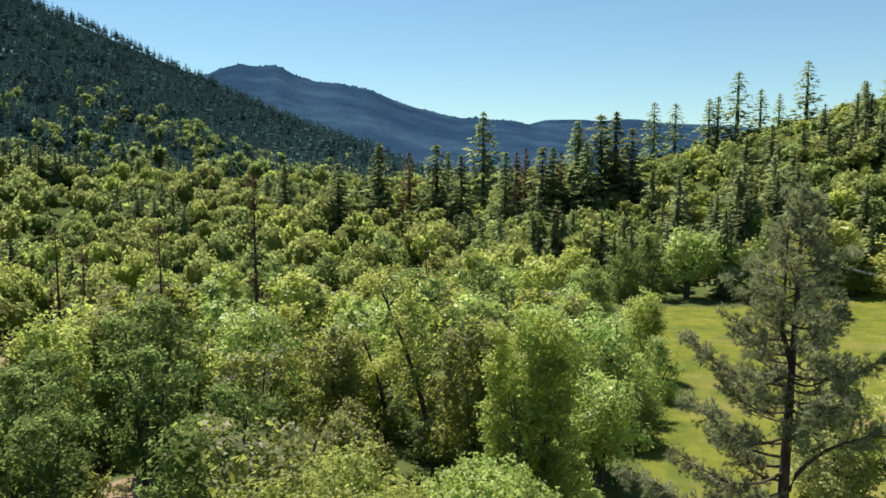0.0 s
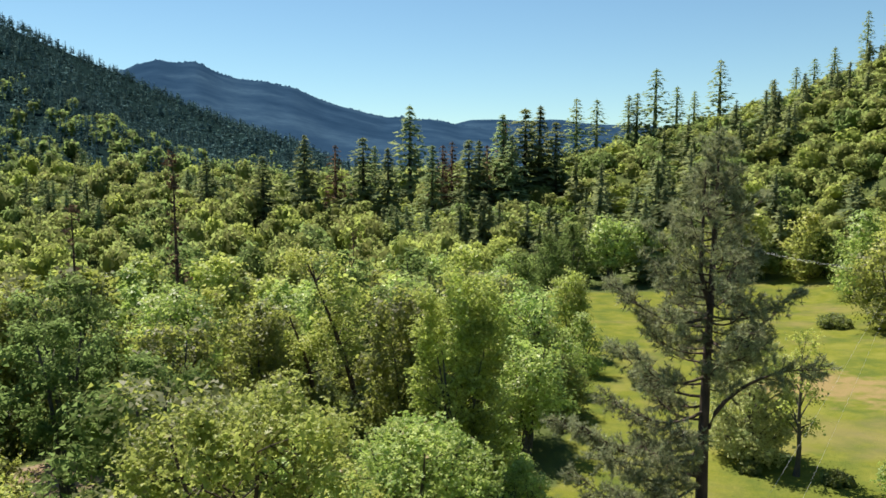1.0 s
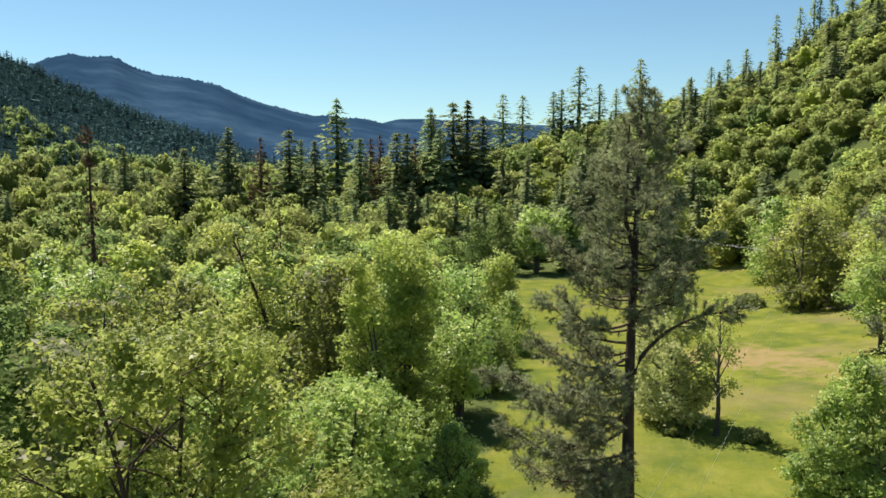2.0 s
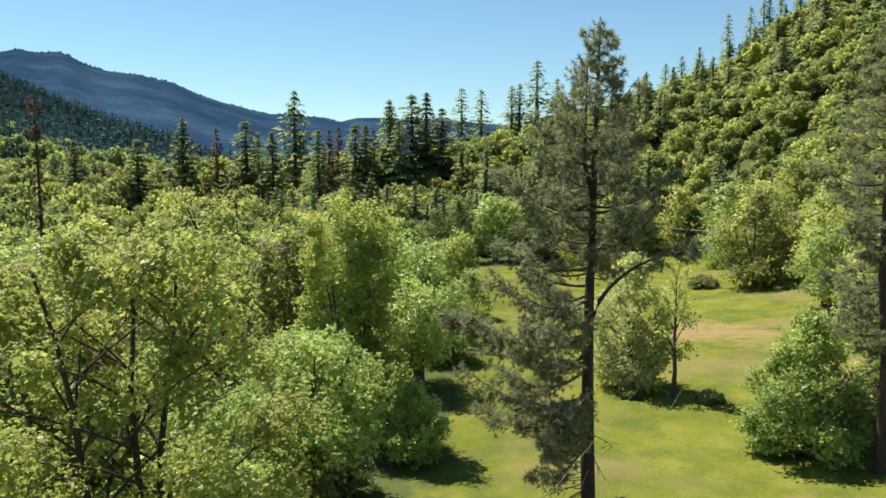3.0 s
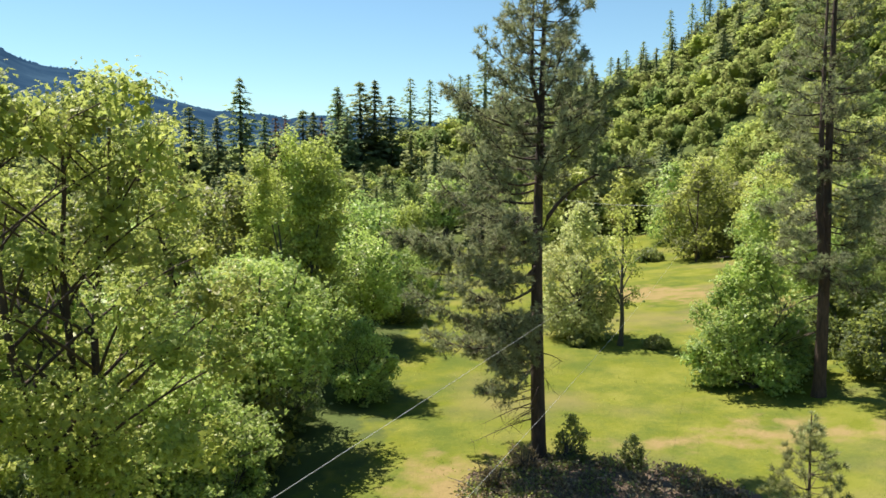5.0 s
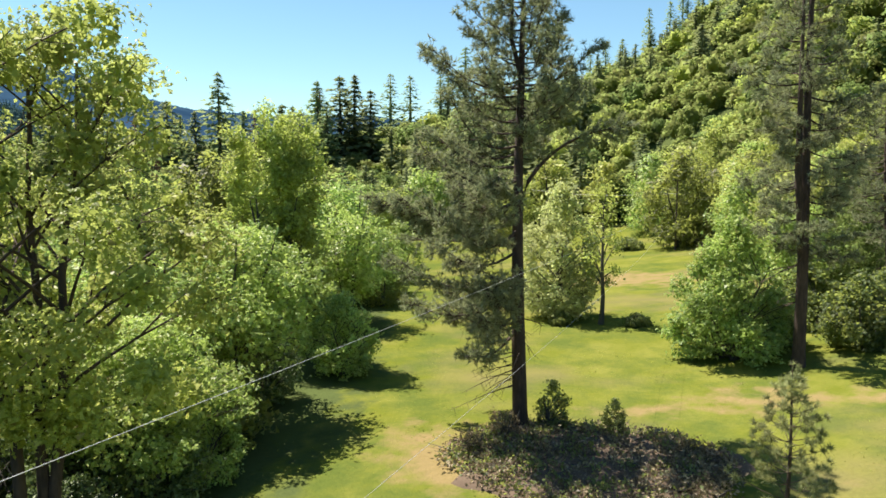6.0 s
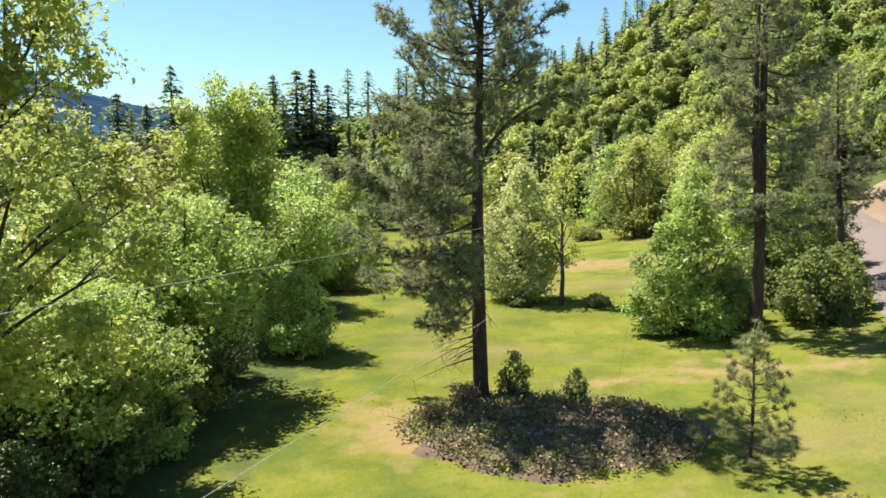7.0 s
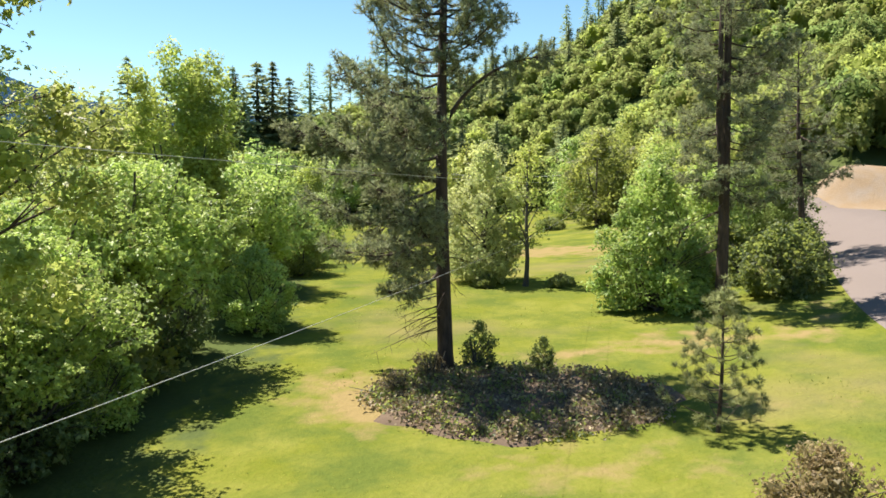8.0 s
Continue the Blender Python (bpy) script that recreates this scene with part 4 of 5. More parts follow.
def young_pine(x, y):
    rng = np.random.default_rng(31)
    root = new("young_pine")
    root.matrix_world = pose(x, y, ground_at(x, y))
    tagged(root, "small bushy young pine growing in the open meadow", "pine tree")
    hp = Heap()
    zz = np.linspace(-0.2, 6.0, 8)
    hp.add(*tube(np.stack([0.03 * np.sin(zz), 0.03 * np.cos(zz), zz], 1), np.linspace(0.10, 0.02, 8), 7))
    part("trunk", hp.mesh("trunk", PINE_BARK, False), root)
    tc, ta = [], []
    for w in range(9):
        f = w / 8.5
        for k in range(6):
            a = w * 1.1 + k * 1.047 + rng.uniform(-0.3, 0.3)
            z = 0.45 + 5.0 * f ** 0.95 + rng.uniform(-0.1, 0.1)
            ln = (1.9 * (1 - f) ** 0.8 + 0.2) * rng.uniform(0.5, 1.12)
            o = np.array([math.cos(a), math.sin(a), 0])
            q = np.linspace(0, 1, 5)
            pts = np.array([0, 0, z]) + o * (ln * q)[:, None] + np.array([0, 0, 1]) * (ln * 0.38 * q ** 1.8)[:, None]
            hh = Heap()
            hh.add(*tube(pts, np.linspace(0.022, 0.008, 5), 4))
            part("branch", hh.mesh("branch", PINE_BARK, False), root)
            for e in [pts[-1]] + [pts[3] + rng.normal(size=3) * [0.2, 0.2, 0.1] for _ in range(2 if ln > 0.9 else 1)]:
                off = unit(rng.normal(size=(4, 3))) * rng.uniform(0.02, 0.12, (4, 1))
                tc.append(e + off)
                ta.append(unit(off) * 0.35 + o * 0.5 + [0, 0, 0.75])
    top = np.linspace(5.1, 6.0, 9)
    tc.append(np.stack([0.1 * np.sin(top * 9), 0.1 * np.cos(top * 7), top], 1))
    ta.append(np.stack([np.sin(top * 9), np.cos(top * 7), np.full(9, 1.0)], 1))
    v, t = needles(rng, np.concatenate(tc), np.concatenate(ta), 22, 0.27, 0.045)
    part("crown", mesh_of("crown", v, t, YOUNG_NEEDLE), root, "soft grey-green needles")


young_pine(22.2, 21.8)

# ---------------------------------------------------------------- broad-leaved trees round the meadow
big_oak = broadleaf("big_oak", 2, 19.7, 4.2, 5.3, "wide", 1500, 30, 0.165, 0.32, OAK, PINE_BARK, stems=3, girth=0.013)
tree("oak_tree", big_oak, -3.9, 23.6, "large spreading oak with yellow-green spring leaves")
side_oak = broadleaf("side_oak", 12, 15.0, 4.0, 5.5, "wide", 900, 20, 0.18, 0.28, OAK, stems=2)
tree("oak_tree", side_oak, -16.5, 28.0, "yellow-green oak in the wood's edge")
maple = broadleaf("maple", 4, 11.2, 1.0, 5.6, "dome", 1500, 18, 0.24, 0.22, MAPLE, stems=4)
tree("maple_tree", maple, 2.3, 41.5, "low wide maple with bright fresh leaves at the meadow's edge", 0, 1.07)
maple_low = broadleaf("maple_low", 14, 8.0, 0.3, 4.6, "bush", 500, 12, 0.29, 0.25, MAPLE, stems=4)
# Low undergrowth in the darkened leaf, standing in for shaded maple.
shaded_growth = broadleaf("shaded_growth", 24, 7.6, 0.3, 4.5, "bush", 380, 12, 0.25, 0.28, SHADED_LEAF, stems=5)
tree("maple_tree", maple, -2.0, 36.2, "wide maple with fresh leaves over deep shade", 130, 0.9)
tree("shaded_thicket", shaded_growth, -2.6, 30.6, "dark green thicket under the wood's edge, leaves darkened for shade", 0, 0.85, "shrub", "understorey shrubs")
tree("maple_tree", maple_low, 0.6, 33.6, "low maple growth under the wide maple", 200, 0.5)
tree("maple_tree", maple, -1.6, 30.2, "fresh green maple overhanging the meadow's edge", 210, 0.8)
tree("maple_tree", maple_low, -8.5, 36.5, "dense leafy maple thicket in shade", 300, 1.0)
tree("maple_tree", maple_low, 10.2, 49.0, "leafy maple at the meadow's edge", 140, 0.7)
tree("shaded_thicket", shaded_growth, -7.0, 28.0, "dark green thicket under the wood's edge, leaves darkened for shade", 30, 0.8, "shrub", "understorey shrubs")
tree("shaded_thicket", shaded_growth, -11.0, 25.0, "dark green thicket under the wood's edge, leaves darkened for shade", 250, 1.0, "shrub", "understorey shrubs")
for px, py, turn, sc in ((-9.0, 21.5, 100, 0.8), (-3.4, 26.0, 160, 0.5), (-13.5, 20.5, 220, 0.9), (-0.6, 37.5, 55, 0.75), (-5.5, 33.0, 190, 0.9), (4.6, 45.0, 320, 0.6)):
    tree("shaded_thicket", shaded_growth, px, py, "dark green thicket under the wood's edge, leaves darkened for shade", turn, sc, "shrub", "understorey shrubs")
tree("maple_tree", maple_low, 9.6, 58.5, "leafy maple at the foot of a tall ash", 80, 0.8)
ash = broadleaf("ash", 6, 19.8, 2.5, 4.4, "tall", 2200, 14, 0.22, 0.24, POPLAR, stems=5, girth=0.016)
tree("ash_tree", ash, 6.9, 54.0, "tall upright many-stemmed ash with feathery green crown")
round_bush = broadleaf("round_bush", 9, 9.6, 0.1, 4.3, "bush", 1350, 18, 0.23, 0.22, MAPLE, stems=5)
tree("maple_tree", round_bush, 36.3, 41.7, "dense round maple bush with glossy bright green leaves", 0, 1.08)
slim = broadleaf("slim", 10, 12.8, 4.0, 2.0, "slim", 210, 10, 0.24, 0.36, POPLAR, girth=0.013)
tree("young_ash", slim, 35.3, 56.6, "slender young tree with a thin open crown")
light_tree = broadleaf("light_tree", 16, 12.6, 0.3, 4.3, "bush", 1250, 13, 0.28, 0.34, PALE_LEAF, stems=3)
tree("young_maple", light_tree, 33.4, 60.8, "pale green young tree in the meadow", 0, 1.0)
mid_shrub = broadleaf("mid_shrub", 18, 5.2, 0.1, 3.2, "bush", 330, 13, 0.22, 0.3, SHRUB, stems=4)
tree("shrub", mid_shrub, 44.3, 37.8, "grey-green shrubs under the roadside pine", category="shrub")
tree("shrub", mid_shrub, 48.0, 39.2, "grey-green shrubs under the roadside pine", 70, 0.9, category="shrub")
tree("shrub", mid_shrub, 40.5, 42.5, "shaded shrub behind the forked pine", 140, 0.9, category="shrub")
tree("shrub", mid_shrub, 47.0, 45.5, "dark shrub by the road", 210, 1.0, category="shrub")

# ---------------------------------------------------------------- woods in the middle distance, tree by tree
def kind_set(tag, seed, h, base, r, kind, clumps, mats, stems, girth=0.022):
    """Each kind of tree twice: with fine leaves to stand near, with coarser sprays to stand far."""
    near = [broadleaf("%s_near_%d" % (tag, k), seed + k, h, base, r, kind, int(clumps * 1.0), 10, 0.25, 0.40, m, stems=stems, girth=girth, fine=False) for k, m in enumerate(mats)]
    far = [broadleaf("%s_far_%d" % (tag, k), seed + k, h, base, r, kind, int(clumps * 0.42), 8, 0.46, 0.5, m, stems=stems, girth=girth, fine=False) for k, m in enumerate(mats)]
    return [(a, b) for a, b in zip(near, far)]


var_round = kind_set("round", 100, 13.5, 1.4, 5.2, "round", 640, (MAPLE, OAK, WILLOW), 2)
var_dome = kind_set("dome", 110, 12.0, 0.2, 5.4, "bush", 640, (MAPLE, WILLOW, OAK), 2)
var_deep = kind_set("deep", 150, 13.0, 0.2, 5.4, "bush", 640, (DEEP_LEAF,), 2)
var_tall = kind_set("tall", 120, 15.0, 1.2, 3.6, "tall", 720, (POPLAR, WILLOW), 3)
var_open = kind_set("open", 130, 15.5, 4.0, 5.2, "open", 650, (DEEP_LEAF, WILLOW), 2, 0.018)
trng = np.random.default_rng(77)


def stand(meshes, x, y, label, scale=1.0, group="valley trees"):
    meshes = meshes[0 if math.hypot(x, y) < (190 if x > 20 else 88) else 1]
    tree("broadleaf_tree", meshes, x, y, label, float(trng.uniform(0, 360)), scale * float(trng.uniform(0.93, 1.07)), group=group)


# trees that stand out
stand(var_open[0], -22.5, 55, "grey-green willow with dark open stems")
stand(var_round[2], -9.5, 38.0, "tall grey-green tree over the maple thicket", 1.2)
stand(var_open[1], -15.5, 60, "grey-green willow with dark open stems", 0.95)
stand(var_open[0], -31, 52, "grey-green willow with dark open stems")
stand(var_tall[1], -10.5, 72, "dark upright tree at the clearing", 0.95)
stand(var_dome[1], -8, 63, "rounded willow in the thicket", 0.7)
stand(var_dome[0], 12, 84, "rounded light green maple", 1.15, "meadow-edge trees")
stand(var_round[0], 17.5, 80, "rounded light green maple behind the ash", 1.0, "meadow-edge trees")
stand(var_round[2], 12, 101, "rounded pale willow in the wood", 1.1)
stand(var_dome[1], 84, 109.5, "broad dark-footed oak at the foot of the hill", 1.5, "meadow-edge trees")
stand(var_round[1], 96, 124, "broad oak at the foot of the hill", 1.5, "meadow-edge trees")
stand(var_dome[2], 112, 136, "broad oak at the foot of the hill", 1.5, "meadow-edge trees")
stand(var_dome[0], 104, 146, "broad maple at the foot of the hill", 1.45, "meadow-edge trees")
stand(var_dome[2], 76, 160, "oak at the end of the meadow", 1.35, "meadow-edge trees")
stand(var_round[0], 61, 184, "round light oak at the end of the meadow", 1.4, "meadow-edge trees")
stand(var_deep[0], 51, 183, "round dark green oak at the end of the meadow", 1.35, "meadow-edge trees")
stand(var_round[0], 70, 186, "round maple at the end of the meadow", 1.3, "meadow-edge trees")
stand(var_deep[0], 44, 180, "dark rounded tree at the end of the meadow", 1.1, "meadow-edge trees")
stand(var_deep[0], 83, 186, "dark rounded tree at the end of the meadow", 1.3, "meadow-edge trees")
stand(var_round[1], 94, 178, "oak at the end of the meadow", 1.3, "meadow-edge trees")
stand(var_dome[2], 105, 168, "oak at the end of the meadow", 1.3, "meadow-edge trees")
for px, py, sc in ((58.5, 51.0, 0.7), (63.5, 56.5, 0.75), (56.0, 47.8, 0.45), (60.0, 49.8, 0.55)):
    stand(var_deep[0], px, py, "dark leafy tree shading the road's edge", sc, "roadside trees")
for px, py, sc in ((100, 86, 1.0), (101, 95, 1.1), (99.5, 104, 1.1), (105, 91, 1.2)):
    stand(var_round[1], px, py, "leafy tree beyond the road", sc, "roadside trees")
stand(var_tall[0], 29, 104, "upright ash on the meadow's edge", 0.9, "meadow-edge trees")
stand(var_dome[0], 27.5, 93, "low maple on the meadow's edge", 0.7, "meadow-edge trees")
stand(var_round[0], 15, 68, "leafy maple on the meadow's edge", 0.7, "meadow-edge trees")
stand(var_dome[1], 20, 75, "leafy shrubby willow on the meadow's edge", 0.55, "meadow-edge trees")
stand(var_dome[0], 22.5, 84, "leafy maple on the meadow's edge", 0.6, "meadow-edge trees")
for k, (px, py, sc) in enumerate(((52, 52, 0.75), (57, 57, 0.9), (64, 62, 1.0), (72, 67, 1.05), (80, 74, 1.1), (90, 82, 1.15), (68, 75, 1.0), (76, 85, 1.1), (86, 96, 1.2), (96, 106, 1.25), (90, 112, 1.1))):
    stand((var_round + var_dome)[k % 6], px, py, "leafy tree between the meadow and the road", sc, "roadside trees")
thicket = kind_set("thicket", 140, 4.6, 0.05, 3.6, "bush", 150, (SHRUB, WILLOW), 2)
# a loose wood fills the valley floor on the left
placed = [(-6.0, 20.8), (1.6, 41.5), (7.3, 54), (-22.5, 55), (-15.5, 60), (-31, 52), (-10.5, 72), (-8, 63), (12, 84), (17.5, 80), (12, 101), (-3.5, 33), (-16.5, 28), (-1.5, 79)]
kinds = [var_round[0], var_round[1], var_round[2], var_dome[0], var_dome[1], var_dome[2], var_tall[0], var_tall[1], var_open[0]]
words = ["light green maple", "yellow-green oak", "grey-green willow", "rounded maple", "rounded willow", "rounded oak", "upright ash", "upright willow", "open willow"]
tries = 0
while len(placed) < 96 and tries < 6000:
    tries += 1
    a, dd = radians(trng.uniform(-40, 14)), math.sqrt(trng.uniform(40 ** 2, 138 ** 2))
    px, py = dd * math.sin(a), dd * math.cos(a)
    if px > field_edge(py) - 4 or min(math.hypot(px - qx, py - qy) for qx, qy in placed) < 7.2:
        continue
    if math.hypot(px + 68, py - 112) < 15 or (px < -0.47 * py and 92 < dd < 150) or math.hypot(px + 26, py - 63) < 6 or abs(px + 2) < 5 and 60 < py < 80:
        continue
    if px > -4 and py < 64:
        continue
    placed.append((px, py))
    k = int(trng.integers(0, len(kinds)))
    kind, word = kinds[k], words[k]
    # Near left trees take a darker leaf that stands in for shade.
    if px < -0.27 * py and dd < 75 and k % 3:
        kind, word = (var_deep[0], "rounded oak, dark green for shade,") if k % 2 else (var_open[0], "open-stemmed tree, darkened for shade,")
    stand(kind, px, py, word + " standing in the valley wood", float(trng.uniform(0.75, 1.1)))

# low thickets close the gaps between them
low = []
tries = 0
while len(low) < 46 and tries < 4000:
    tries += 1
    a, dd = radians(trng.uniform(-40, 14)), math.sqrt(trng.uniform(30 ** 2, 110 ** 2))
    px, py = dd * math.sin(a), dd * math.cos(a)
    if px > field_edge(py) - 3.5 or min(math.hypot(px - qx, py - qy) for qx, qy in placed) < 3.2 or min([math.hypot(px - qx, py - qy) for qx, qy in low] + [9]) < 4.5:
        continue
    if math.hypot(px + 68, py - 112) < 15 or math.hypot(px + 26, py - 63) < 4:
        continue
    low.append((px, py))
    k = len(low) % 2
    tree("thicket_shrub", thicket[k][0 if dd < 88 else 1], px, py, ("grey-green" if k else "dark green") + " shrub under the valley trees", float(trng.uniform(0, 360)), float(trng.uniform(0.7, 1.15)), "shrub", "understorey shrubs")


# ---------------------------------------------------------------- conifers, snags and a leaning tree
def fir_meshes(name, seed, n, size, sharp, core, material):
    rng = np.random.default_rng(seed)
    stem = Heap()
    stem.add(*tube([(0, 0, -0.02), (0.002, 0, 0.5), (0, 0, 1.0)], [0.014, 0.008, 0.001], 6))
    return stem.mesh(name + "_trunk", PINE_BARK, False), spire_body(rng, n, size, sharp, core).mesh(name + "_crown", material)


firs = [fir_meshes("fir_%d" % k, 200 + k, 1500, 0.044, sh, 0.04, m) for k, (sh, m) in enumerate(((0.9, FIR), (0.75, OLIVE_FIR), (1.1, OLIVE_FIR)))]
thin_firs = [fir_meshes("thin_fir_%d" % k, 210 + k, 700, 0.045, 0.8, 0.1, m) for k, m in enumerate((FIR, RUST))]


def conifer(meshes, az, dist, rise, label, wide=1.0, name="fir_tree"):
    """A conifer at a bearing and distance, whose tip stands at that slope above the first eye."""
    px, py = dist * math.sin(radians(az)), dist * math.cos(radians(az))
    g = ground_at(px, py)
    h = max(8.0, 27 + rise * dist - g)
    root = new(name)
    root.matrix_world = pose(px, py, g, 0, 0, az * 37 % 360) @ Matrix.Diagonal((h * wide, h * wide, h, 1))
    tagged(root, label, "conifer", "valley conifers")
    part("trunk", meshes[0], root)
    part("crown", meshes[1], root)


for k, (az, dist, rise) in enumerate(((3.1, 330, 0.0836), (-0.5, 290, 0.0403), (1.4, 280, 0.026), (4.8, 290, 0.030), (7.6, 280, 0.0372), (8.4, 285, 0.036), (10.2, 295, 0.0706), (11.9, 300, 0.078),
                                      (13.0, 310, 0.0815), (10.9, 285, 0.043), (14.2, 300, 0.06), (-4.9, 300, 0.0432), (0.4, 340, 0.030), (-8, 290, 0.015), (-12, 300, 0.012))):
    conifer(firs[k % 3], az, dist, rise, "dark green fir above the valley woods", (1.7, 2.1, 1.9)[k % 3])
for k, (az, dist, rise) in enumerate(((5.6, 300, 0.03), (6.3, 310, 0.035), (9.0, 290, 0.03), (-2.6, 300, 0.030), (10.4, 300, 0.06))):
    conifer(thin_firs[1], az, dist, rise, "dying fir with rusty brown needles", 1.6)
for az, dist, rise in ((15.7, 380, 0.092), (17.2, 385, 0.0902), (19.5, 385, 0.0946), (20.1, 385, 0.0972), (21.4, 381, 0.1268), (22.9, 400, 0.1039), (25.8, 430, 0.1352), (24.1, 410, 0.0976), (30.7, 490, 0.122), (31.8, 500, 0.131), (29.2, 480, 0.108), (33.0, 540, 0.143)):
    conifer(thin_firs[0], az, dist, rise, "tall thin conifer on the hill's skyline", 1.9)


def snag(x, y, h, label, seed, needles_left=140):
    """A dying conifer: dark pole, short bare limbs, a few rusty needles."""
    rng = np.random.default_rng(seed)
    root = new("dead_conifer")
    root.matrix_world = pose(x, y, ground_at(x, y))
    tagged(root, label, "dead tree", "snags")
    hp = Heap()
    hp.add(*tube([(0, 0, -0.3), (0.1, 0, h * 0.5), (0, 0.1, h)], [h * 0.011, h * 0.008, 0.03], 7))
    part("trunk", hp.mesh("trunk", SNAG_WOOD, False), root)
    pts = []
    for i in range(46):
        f = rng.uniform(0.3, 0.99)
        a, ln = rng.uniform(0, 6.283), (0.5 + 1.9 * (1 - f)) * rng.uniform(0.5, 1.1)
        e = np.array([math.cos(a) * ln, math.sin(a) * ln, f * h - 0.2 * ln])
        part("limb", mesh_of("limb", *tube([(0, 0, f * h), e], [0.035, 0.008], 4), SNAG_WOOD, False), root)
        pts += [e * [w, w, 1] for w in rng.uniform(0.3, 1.0, 3)]
    p = np.array(pts)[rng.integers(0, len(pts), needles_left)] + rng.normal(size=(needles_left, 3)) * 0.3
    part("crown", mesh_of("crown", *flakes(rng, p, rng.normal(size=p.shape), rng.uniform(0.25, 0.6, len(p))), RUST), root, "thin rusty dead needles")


snag(-23.0, 90.0, 28.5, "tall dying conifer with reddish brown needles", 1, 420)
snag(-33.5, 87.0, 23.0, "dark dead conifer in the valley wood", 2, 120)
snag(-47.0, 96.0, 20.0, "dark dead conifer in the valley wood", 3, 120)
snag(-62.0, 118.0, 22.0, "dark dead conifer in the valley wood", 4, 160)
snag(-3.0, 128.0, 19.0, "thin dead conifer in the valley wood", 5, 160)
for az, rise in ((34.85, 0.1824), (36.3, 0.189), (37.15, 0.205), (37.5, 0.196), (38.2, 0.207), (39.2, 0.212)):
    conifer(thin_firs[0], az, 585, rise, "fire-thinned conifer on the hill's crest", 1.2)


def leaning_tree(x, y, top, seed, label):
    rng = np.random.default_rng(seed)
    root = new("leaning_tree")
    root.matrix_world = pose(x, y, ground_at(x, y))
    tagged(root, label, "tree")
    top = np.array(top, float)
    q = np.linspace(0, 1, 9)[:, None]
    pts = top * q + np.array([0.5, 0.2, 0]) * np.sin(q * 3.1) * 0.8 - np.array([0, 0, 0.3]) * (1 - q)
    hp = Heap()
    hp.add(*tube(pts, np.linspace(0.34, 0.07, 9), 8))
    cl = []
    for i in range(16):
        f = rng.uniform(0.35, 1.0)
        p = np.array([np.interp(f, q[:, 0], pts[:, j]) for j in range(3)])
        e = p + unit(rng.normal(size=3) * [1, 1, 0.4] + [0, 0, 0.5]) * rng.uniform(1.2, 3.2)
        hp.add(*tube([p, (p + e) / 2 + [0, 0, 0.2], e], [0.08, 0.05, 0.015], 5))
        cl.append((*e, rng.uniform(0.7, 1.3)))
    part("trunk", hp.mesh("trunk", PINE_BARK, False), root)
    c, d = crown_points(rng, cl, 380)
    cc = np.repeat(c, 8, 0) + rng.normal(size=(len(c) * 8, 3)) * 0.4
    part("crown", mesh_of("crown", *leaves(rng, cc, rng.normal(size=cc.shape) * 0.5 + [0, 0, 0.7], rng.uniform(0.25, 0.45, len(cc))), OAK), root)


leaning_tree(-1.2, 78.0, (-5.0, -5.0, 17.0), 1, "dark-stemmed tree leaning over the clearing")
leaning_tree(-6.0, 80.0, (-2.5, -3.0, 11.0), 2, "slanting dark stem with sparse leaves")
leaning_tree(-9.5, 79.0, (-3.5, -2.0, 9.0), 3, "slanting dark stem with sparse leaves")

# ---------------------------------------------------------------- the mound under the pine
def on_mound(f, a):
    u, w = 7.0 * f * math.cos(a), 5.2 * f * math.sin(a)
    return 17.7 + 0.84 * u + 0.54 * w, 29.4 - 0.54 * u + 0.84 * w


def heap_of_litter():
    rng = np.random.default_rng(41)
    rings, spokes = 16, 56
    v, t = [], []
    for i in range(rings + 1):
        f = i / rings
        for j in range(spokes):
            a = 2 * math.pi * j / spokes
            edge = 1 + 0.10 * math.sin(3 * a + 1) + 0.07 * math.sin(7 * a) + 0.05 * math.sin(13 * a + 2)
            px, py = on_mound(edge * f, a)
            up = 0.4 * (1 - f * f) ** 1.2 * (1 + 0.25 * math.sin(px * 2.1) * math.cos(py * 1.9)) + (0.10 * rng.random() if f < 0.95 else 0) - (0.25 if f > 0.97 else 0)
            v.append((px, py, ground_at(px, py) + up))
    for i in range(rings):
        for j in range(spokes):
            a, b = i * spokes + j, i * spokes + (j + 1) % spokes
            t += [(a, a + spokes, b + spokes), (a, b + spokes, b)]
    return tagged(new("litter_mound", mesh_of("litter_mound", v, t, DUFF, False)), "low mound of brown needle litter and brush beneath the pine", "mound", kind="structure")


def mound_top(px, py):
    u, w = (px - 17.7) * 0.84 - (py - 29.4) * 0.54, (px - 17.7) * 0.54 + (py - 29.4) * 0.84
    f2 = (u / 7.0) ** 2 + (w / 5.2) ** 2
    return ground_at(px, py) + 0.4 * max(0.0, 1 - f2) ** 1.2


heap_of_litter()
srng = np.random.default_rng(42)
sticks, weeds, dryweeds = Heap(), Heap(), Heap()
